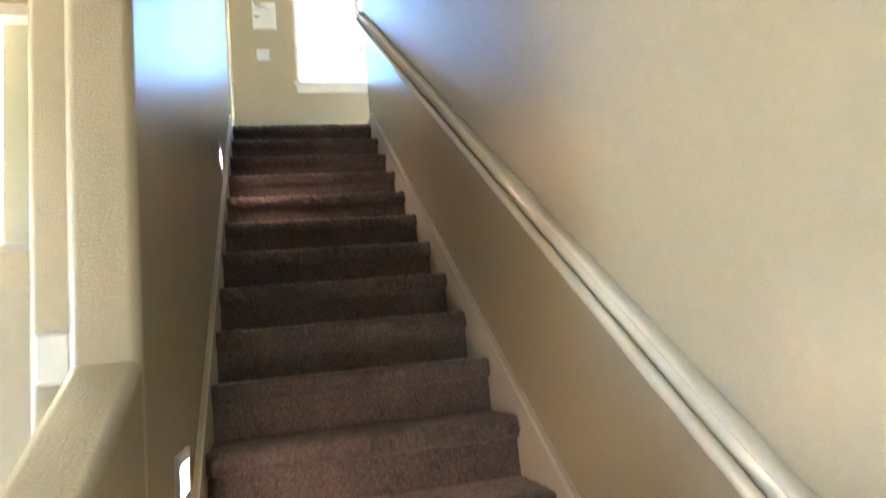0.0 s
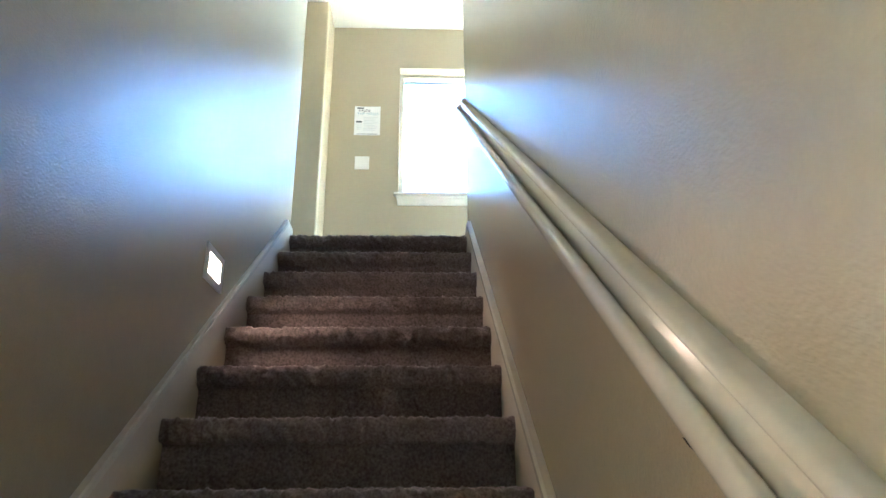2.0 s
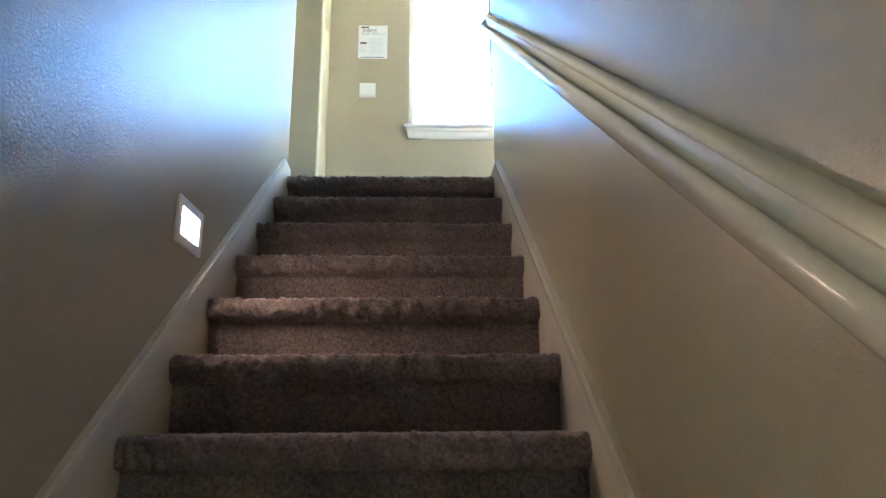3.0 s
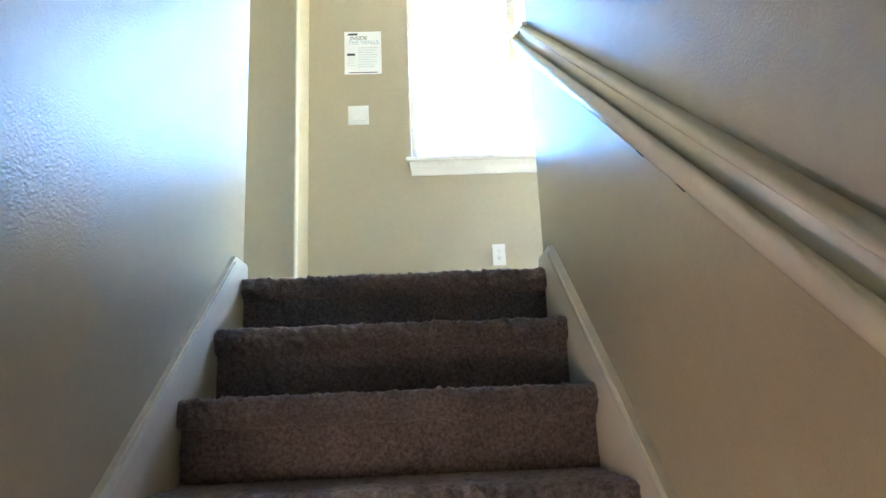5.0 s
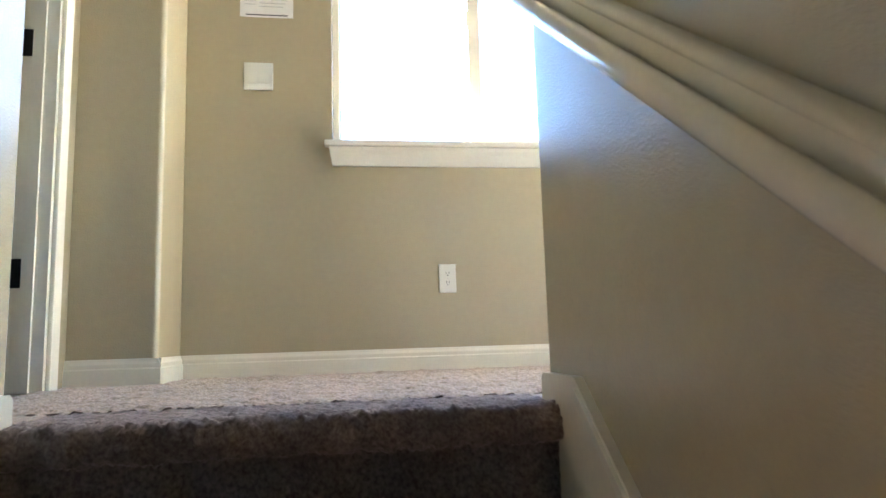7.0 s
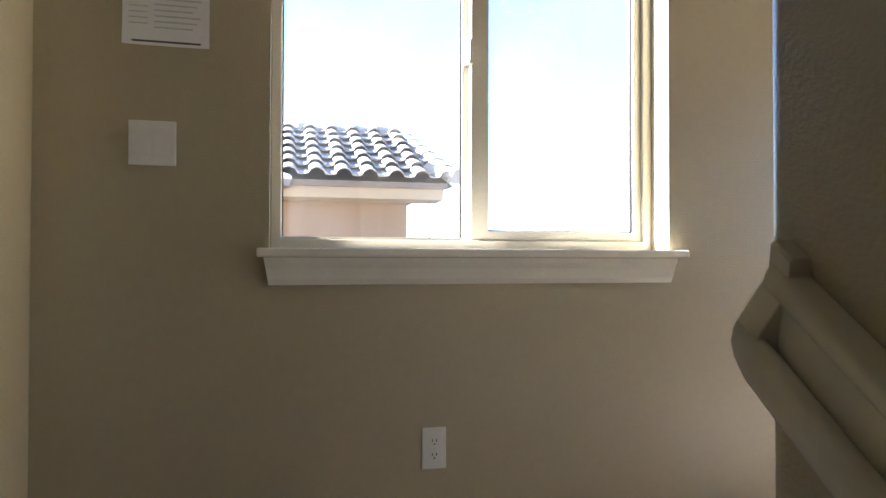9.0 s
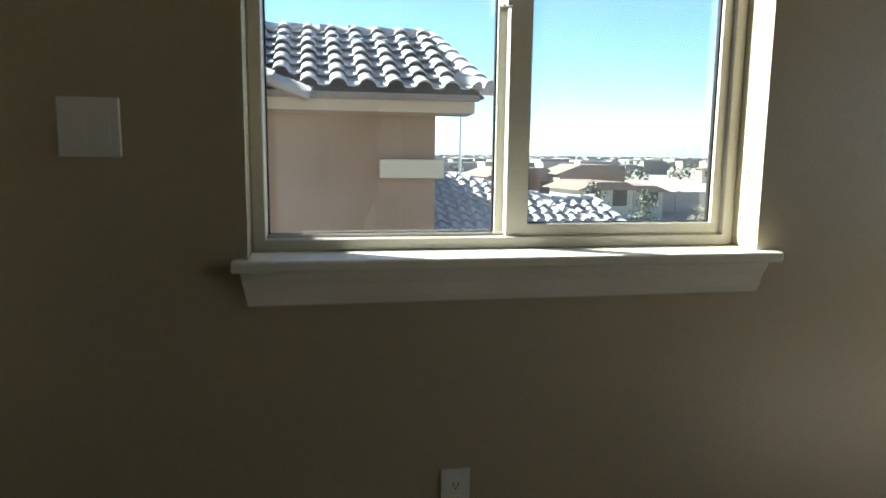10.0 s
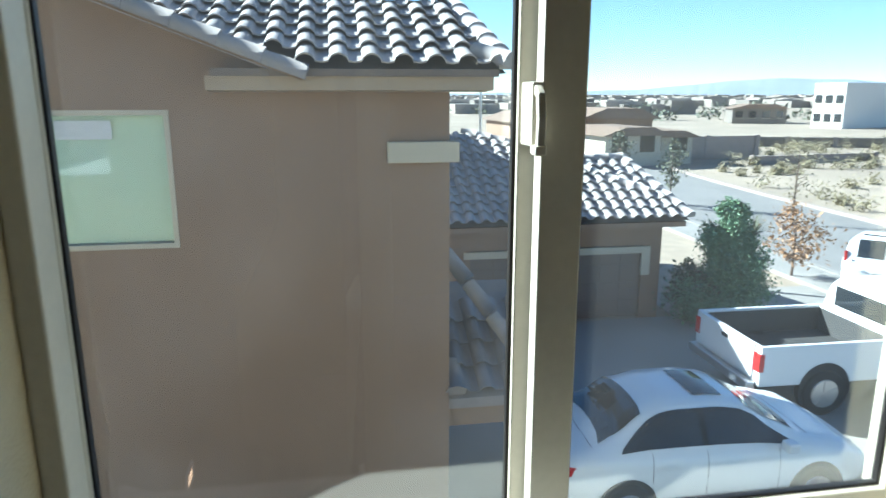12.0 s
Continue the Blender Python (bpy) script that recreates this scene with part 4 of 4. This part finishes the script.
for ka in (2.6, 15.4):
    for x in (2.05, 2.25):
        part("door_handle", glass_patch(SED, ka, ka + 0.14, lambda t, x=x: CK * (x - 0.65 * (x < 2.2)), lambda t, x=x: CK * (x + 0.2 - 0.65 * (x < 2.2)), 2, 0.02), WHITECAR, sedan)
for x in (1.28, 2.06, 3.12):
    for k0, k1 in ((1.2, 4.1), (16.8, 13.9)):
        part("door_seam", glass_patch(SED, k0, k1, lambda t, x=x: CK * x, lambda t, x=x: CK * x + 0.008, 1, 0.003), RUBBER, sedan)
part("boot_seam", glass_patch(SED, 6.4, 11.6, lambda t: CK * 0.52, lambda t: CK * 0.52 + 0.01, 1, 0.004), RUBBER, sedan)
part("bonnet_seam", glass_patch(SED, 6.2, 11.8, lambda t: CK * 3.68, lambda t: CK * 3.68 + 0.01, 1, 0.004), RUBBER, sedan)
for sy in (-1, 1):
    part("tail_light", box(0.03, 0.26, sy * 0.76 - 0.08, sy * 0.76 + 0.08, 0.76, 0.88, 0.02), REDLENS, sedan)
    part("mirror", box(CK * 3.1, CK * 3.1 + 0.16, sy * 0.98 - 0.08, sy * 0.98 + 0.08, 0.93, 1.06, 0.03), WHITECAR, sedan)
    for x in (0.95 * CK, 3.72 * CK):
        arch = bmesh.new()
        bmesh.ops.create_cone(arch, cap_ends=True, segments=28, radius1=0.37, radius2=0.37, depth=0.02, matrix=pose(x, sy * 0.905, 0.34, 90))
        part("wheel_arch", arch, RUBBER, sedan)
        wheel(sedan, x, sy * 0.83, 0.325, 0.2)
sedan.matrix_world = pose(3.28, 8.2, GROUND + 0.03)

truck = thing("pickup_truck", "white single cab pickup truck with empty bed", "truck")
TB = 2.45
bed = cells([0.0, 0.06, TB - 0.06, TB], [-0.97, -0.89, 0.89, 0.97], [0.55, 0.72, 1.22], lambda i, j, k: k == 0 or i != 1 or j != 1)
bmesh.ops.bevel(bed, geom=[e for e in bed.edges if len(e.link_faces) == 2], offset=0.018, segments=2, affect="EDGES", profile=0.5)
part("bed", bed, WHITECAR, truck)
liner = box(0.065, TB - 0.065, -0.885, 0.885, 0.722, 0.74)
for bx in ((0.063, 0.068, -0.885, 0.885), (TB - 0.068, TB - 0.063, -0.885, 0.885), (0.07, TB - 0.07, -0.888, -0.882), (0.07, TB - 0.07, 0.882, 0.888)):
    box(*bx, 0.742, 1.17, bm=liner)
part("bed_liner", liner, LINER, truck, "dark bed liner")
CAB = [(TB + 0.02, 0.5, 1.22, 0.97, 1.72, 0.74), (TB + 0.15, 0.5, 1.22, 0.97, 1.80, 0.76), (TB + 0.9, 0.5, 1.22, 0.97, 1.82, 0.76), (TB + 1.2, 0.5, 1.2, 0.97, 1.76, 0.74),
       (TB + 1.75, 0.5, 1.18, 0.97, 1.24, 0.8), (TB + 2.7, 0.5, 1.12, 0.95, 1.16, 0.75), (TB + 2.9, 0.5, 0.95, 0.9, 1.0, 0.7)]
part("cab", loft_body(CAB), WHITECAR, truck)
part("rear_window", box(TB + 0.005, TB + 0.022, -0.62, 0.62, 1.30, 1.66, 0.004), CARGLASS, truck)
for ka, kb in ((4.2, 6.4), (13.8, 11.6)):
    part("side_window", glass_patch(CAB, ka, kb, lambda t: TB + 0.25, lambda t: TB + 1.6 - 0.45 * t), CARGLASS, truck)
part("windshield", glass_patch(CAB, 6.6, 11.4, lambda t: TB + 1.25, lambda t: TB + 1.7, lift=0.012), CARGLASS, truck)
part("tailgate", box(-0.03, -0.002, -0.80, 0.80, 0.66, 1.22, 0.008), WHITECAR, truck)
part("tailgate_handle", box(-0.038, -0.03, -0.1, 0.1, 1.05, 1.12), BLACK, truck)
part("bumper", box(-0.16, -0.02, -0.92, 0.92, 0.48, 0.63, 0.02), CHROME, truck)
part("licence_plate", box(-0.165, -0.158, -0.62, -0.44, 0.5, 0.6), PAPER, truck)
for sy in (-1, 1):
    part("tail_light", box(-0.025, 0.07, sy * 0.89 - 0.085, sy * 0.89 + 0.085, 0.80, 1.1, 0.01), REDLENS, truck)
    for x in (1.15, TB + 1.95):
        arch = bmesh.new()
        bmesh.ops.create_cone(arch, cap_ends=True, segments=28, radius1=0.45, radius2=0.45, depth=0.02, matrix=pose(x, sy * 0.967, 0.45, 90))
        part("wheel_arch", arch, RUBBER, truck)
        wheel(truck, x, sy * 0.88, 0.385, 0.24)
truck.matrix_world = pose(7.35, 10.6, GROUND + 0.03, 0, 0, -1)

SUVS = [(0.0, 0.45, 0.95, 0.82, 1.0, 0.7), (0.1, 0.4, 1.05, 0.95, 1.6, 0.72), (0.4, 0.35, 1.08, 0.98, 1.82, 0.74), (2.6, 0.35, 1.06, 0.98, 1.86, 0.75), (3.0, 0.35, 1.05, 0.98, 1.8, 0.74),
        (3.6, 0.35, 1.04, 0.98, 1.15, 0.78), (4.7, 0.35, 1.0, 0.95, 1.06, 0.7), (5.0, 0.42, 0.8, 0.88, 0.85, 0.6)]
suv = thing("suv", "white parked sport utility vehicle with dark windows", "car")
part("body", loft_body(SUVS), WHITECAR, suv)
part("rear_window", box(0.06, 0.16, -0.66, 0.66, 1.18, 1.58, 0.01), CARGLASS, suv)
for ka, kb in ((4.3, 6.4), (13.7, 11.6)):
    for xa, xb in ((0.35, 1.15), (1.25, 2.1), (2.2, 3.2)):
        part("side_window", glass_patch(SUVS, ka, kb, lambda t, xa=xa: xa + 0.06, lambda t, xb=xb: xb - 0.2 * t * (xb > 3), 6), CARGLASS, suv)
part("roof_rack", box(0.5, 2.7, -0.62, -0.58, 1.88, 1.92), BLACK, suv)
for sy in (-1, 1):
    part("tail_light", box(0.05, 0.14, sy * 0.84 - 0.06, sy * 0.84 + 0.06, 1.0, 1.35, 0.01), REDLENS, suv)
    for x in (1.05, 4.05):
        wheel(suv, x, sy * 0.90, 0.38, 0.24)
suv.matrix_world = pose(14.45, 16.35, GROUND + 0.03, 0, 0, -48) @ Matrix.Scale(0.8, 4)


# ---- trees and shrubs ----
def limb(bm, a, b, r0, r1):
    a, b = Vector(a), Vector(b)
    d = b - a
    m = Matrix.Translation((a + b) / 2) @ d.to_track_quat("Z", "Y").to_matrix().to_4x4()
    bmesh.ops.create_cone(bm, cap_ends=True, segments=7, radius1=r0, radius2=r1, depth=d.length, matrix=m)


def leaves_mesh(centres, n, size, spread, mat, seed):
    g = np.random.default_rng(seed)
    c = np.array(centres)[g.integers(0, len(centres), n)]
    p = c[:, :3] + g.normal(0, 1, (n, 3)) * spread * c[:, 3:4]
    d1 = g.normal(0, 1, (n, 3))
    d1 /= np.linalg.norm(d1, axis=1)[:, None]
    d2 = np.cross(d1, g.normal(0, 1, (n, 3)))
    d2 /= np.linalg.norm(d2, axis=1)[:, None]
    s = size * g.uniform(0.6, 1.4, (n, 1))
    v = np.stack([p - d1 * s, p + d2 * s * 0.45, p + d1 * s, p - d2 * s * 0.45], 1).reshape(-1, 3)
    me = bpy.data.meshes.new("crown")
    me.from_pydata(v.tolist(), [], np.arange(4 * n).reshape(-1, 4).tolist())
    me.materials.append(mat)
    return me


def tree(name, label, x, y, height, base, width, n, size, mat, seed, conical=False, spread=0.30, clumps=26):
    r = random.Random(seed)
    t = thing(name, label, "tree" if "shrub" not in name else "shrub", (x, y, GROUND))
    bm = bmesh.new()
    tr = 0.02 + height * 0.012
    limb(bm, (0, 0, -0.05), (0, 0, height * 0.55), tr, tr * 0.6)
    limb(bm, (0, 0, height * 0.55), (r.uniform(-0.1, 0.1), r.uniform(-0.1, 0.1), height * 0.95), tr * 0.6, tr * 0.15)
    cs = []
    for i in range(clumps):
        f = (i + 0.5) / clumps
        z = base + (height - base) * f
        w = width * ((1 - f) ** 0.6 if conical else math.sqrt(max(0.05, 1 - (2 * f - 1) ** 2)))
        a = r.uniform(0, 6.28)
        d = w * r.uniform(0.25, 0.95)
        q = (d * math.cos(a), d * math.sin(a), z + r.uniform(-0.1, 0.1))
        limb(bm, (0, 0, max(base * 0.7, z - d * 0.8)), q, tr * 0.3, tr * 0.08)
        cs.append((*q, max(0.3, w) * r.uniform(0.7, 1.3)))
    part("trunk", bm, BARK, t)
    cr = new("crown", leaves_mesh(cs, n, size, spread, mat, seed))
    cr.parent = t
    return t


tree("evergreen_tree", "dense dark green evergreen beside the garage", 9.55, 14.2, 2.75, 0.0, 1.15, 38000, 0.04, LEAF, 2, True, 0.2, 70)
tree("shrub", "low yellow green shrub at the garage corner", 8.75, 14.35, 1.35, 0.1, 0.45, 900, 0.06, LEAF2, 7)
tree("autumn_tree", "small young tree with brown autumn leaves", 13.45, 17.1, 2.0, 0.6, 0.72, 1100, 0.06, LEAF3, 3)
tree("street_tree", "slim young street tree with sparse grey green leaves", 16.0, 29.0, 3.1, 1.1, 0.6, 500, 0.09, LEAF2, 4)
tree("street_tree", "slim young street tree with sparse grey green leaves", 14.3, 31.0, 3.3, 1.1, 0.65, 500, 0.09, LEAF2, 5)
tree("street_tree", "bare reddish young tree by the street", 18.9, 24.5, 3.2, 1.0, 0.55, 160, 0.06, SCRUB, 6)

# yucca behind the evergreen
yu = thing("yucca", "pale green yucca with a spiky crown", "plant", (11.6, 16.3, GROUND))
bmy = bmesh.new()
limb(bmy, (0, 0, -0.05), (0, 0, 1.5), 0.08, 0.06)
part("stem", bmy, BARK, yu)
bmy = bmesh.new()
ry = random.Random(8)
for i in range(130):
    a, e = ry.uniform(0, 6.28), ry.uniform(-0.4, 1.4)
    d = Vector((math.cos(a) * math.cos(e), math.sin(a) * math.cos(e), math.sin(e)))
    s = d.cross(Vector((0, 0, 1))).normalized() * 0.02
    o = Vector((0, 0, 1.5))
    bmy.faces.new([bmy.verts.new(o + s), bmy.verts.new(o - s), bmy.verts.new(o + d * ry.uniform(0.5, 0.8))])
part("fronds", bmy, LEAF2, yu)

# scrub on the empty lot, as one sheet of leaves
gs = np.random.default_rng(12)
cs = []
for i in range(230):
    y = gs.uniform(16, 62)
    x = 23.5 + 0.0035 * max(0, y - 22) ** 2 + gs.uniform(0.3, 34)
    cs.append((x, y, GROUND + 0.2, gs.uniform(0.4, 1.3)))
scrub = new("scrub", leaves_mesh(cs, 60000, 0.08, 0.34, SCRUB, 9))
tagged(scrub, "dry tan desert scrub on the empty lot", "scrub", "", "stuff")


# ---- buildings further off ----
def far_house(name, label, x, y, w, d, h, roof, mat, rot=0, wins=3, door=False):
    t = thing(name, label, "house", pose(x, y, GROUND, 0, 0, rot))
    part("wall", box(-w / 2, w / 2, -d / 2, d / 2, 0, h), mat, t)
    if roof:
        part("roof", prism([(-w / 2 - 0.5, h), (w / 2 + 0.5, h), (w / 2 - w * 0.2, h + roof), (-w / 2 + w * 0.3, h + roof)], "y", -d / 2 - 0.5, d / 2 + 0.5), FAR_ROOF, t)
    else:
        part("parapet", cells([-w / 2 - 0.05, -w / 2 + 0.2, w / 2 - 0.2, w / 2 + 0.05], [-d / 2 - 0.05, -d / 2 + 0.2, d / 2 - 0.2, d / 2 + 0.05], [h + 0.002, h + 0.4], lambda i, j, k: i != 1 or j != 1), mat, t)
    for s in range(2 if h > 4 else 1):
        for i in range(wins):
            cx = -w / 2 + (i + 0.5) * w / wins
            wn_ = part("window", box(cx - 0.6, cx + 0.6, -d / 2 - 0.03, -d / 2 - 0.002, 1.0 + s * 2.8, 2.2 + s * 2.8), CARGLASS, t)
            part("sill", box(cx - 0.7, cx + 0.7, -d / 2 - 0.1, -d / 2 - 0.031, 0.9 + s * 2.8, 0.99 + s * 2.8), CREAM, wn_)
    return t


far_house("far_house", "tan gabled house across the lots", 26.4, 61, 6.0, 7, 3.0, 0.9, STUCCO, -8, 2)
far_house("far_house", "tan gabled house across the lots", 20.5, 66, 7, 8, 2.6, 0.9, STUCCO, 4, 3)
far_house("far_house", "white flat roofed two storey house", 82.2, 96.4, 5.0, 13, 6.4, 0, WHITE_RENDER, -72, 3)
far_house("far_house", "low cream house with arched porch", 22.0, 49, 4.5, 5, 2.2, 0.6, CREAM, 6, 2)
far_house("far_house", "low cream house with arched porch", 25.5, 50, 4.0, 5, 2.0, 0.5, CREAM, -4, 2)
far_house("far_house", "long low building with brown roof", 77.0, 114, 9, 6, 2.6, 0.8, PALE, -20, 4)


def long_wall(name, label, x0, y0, x1, y1, h, mat, z=GROUND):
    d = Vector((x1 - x0, y1 - y0, 0))
    t = thing(name, label, "wall", pose(x0, y0, z, 0, 0, math.degrees(math.atan2(d.y, d.x))), kind="structure")
    n = max(2, int(d.length / 4))
    part("panel", box(0, d.length, -0.1, 0.1, 0, h), mat, t)
    part("coping", box(-0.02, d.length + 0.02, -0.14, 0.14, h + 0.002, h + 0.08), mat, t)
    for i in range(n + 1):
        part("pier", box(i * d.length / n - 0.2, i * d.length / n + 0.2, -0.18, 0.18, 0, h + 0.15), mat, t)


long_wall("block_wall", "grey brown block wall round the lots", 26.0, 50.5, 35.0, 51.0, 1.75, BLOCK)
long_wall("block_wall_low", "low dark block wall on the lot", 31.5, 46.0, 43.0, 47.5, 0.55, BLOCK)
# low wall shape added in place of a pale bank of sunlit bare ground
long_wall("white_wall", "long low pale strip standing in for sunlit bare ground", 33.0, 66.0, 70.0, 52.0, 0.9, PALE)

# the town in the valley: countless small blocks
gt = np.random.default_rng(21)
bmt = bmesh.new()
for i in range(1500):
    r = 190 * (1 + gt.uniform(0, 1) ** 1.6 * 12)
    a = gt.uniform(-0.15, 1.15)
    x, y = math.sin(a) * r, math.cos(a) * r
    if r < 300 and a > 0.5:
        continue
    w, d, h = gt.uniform(5, 14), gt.uniform(5, 12), gt.uniform(2.0, 3.6) * (1 + r / 4000)
    box(x - w / 2, x + w / 2, y - d / 2, y + d / 2, GROUND, GROUND + h, bm=bmt)
town = tagged(part("town", bmt, PALE), "pale distant town in the valley", "town", "", "stuff")
gt2 = np.random.default_rng(31)
cs = [(math.sin(a) * r, math.cos(a) * r, GROUND + 1.0, 2.0) for r, a in zip(140 + gt2.uniform(0, 1, 500) ** 1.5 * 1300, gt2.uniform(-0.15, 1.15, 500))]
woods = new("far_trees", leaves_mesh(cs, 16000, 0.55, 0.5, LEAF2, 33))
tagged(woods, "dark far trees among the houses", "trees", "", "stuff")
# hills on the horizon, with haze painted in as blue grey
bmh = bmesh.new()
prev = None
for i in range(121):
    a = -0.6 + i * 0.02
    r = 4200
    h = 14 + 78 * math.exp(-((a - 0.62) / 0.16) ** 2) + 40 * math.exp(-((a - 0.95) / 0.2) ** 2) + 17 * noise.noise(Vector((a * 14, 0, 3))) + 7 * noise.noise(Vector((a * 50, 2, 3)))
    cur = (bmh.verts.new((math.sin(a) * r, math.cos(a) * r, GROUND - 5)), bmh.verts.new((math.sin(a) * (r + 250), math.cos(a) * (r + 250), GROUND + max(4, h))))
    if prev:
        bmh.faces.new((prev[0], cur[0], cur[1], prev[1]))
    prev = cur
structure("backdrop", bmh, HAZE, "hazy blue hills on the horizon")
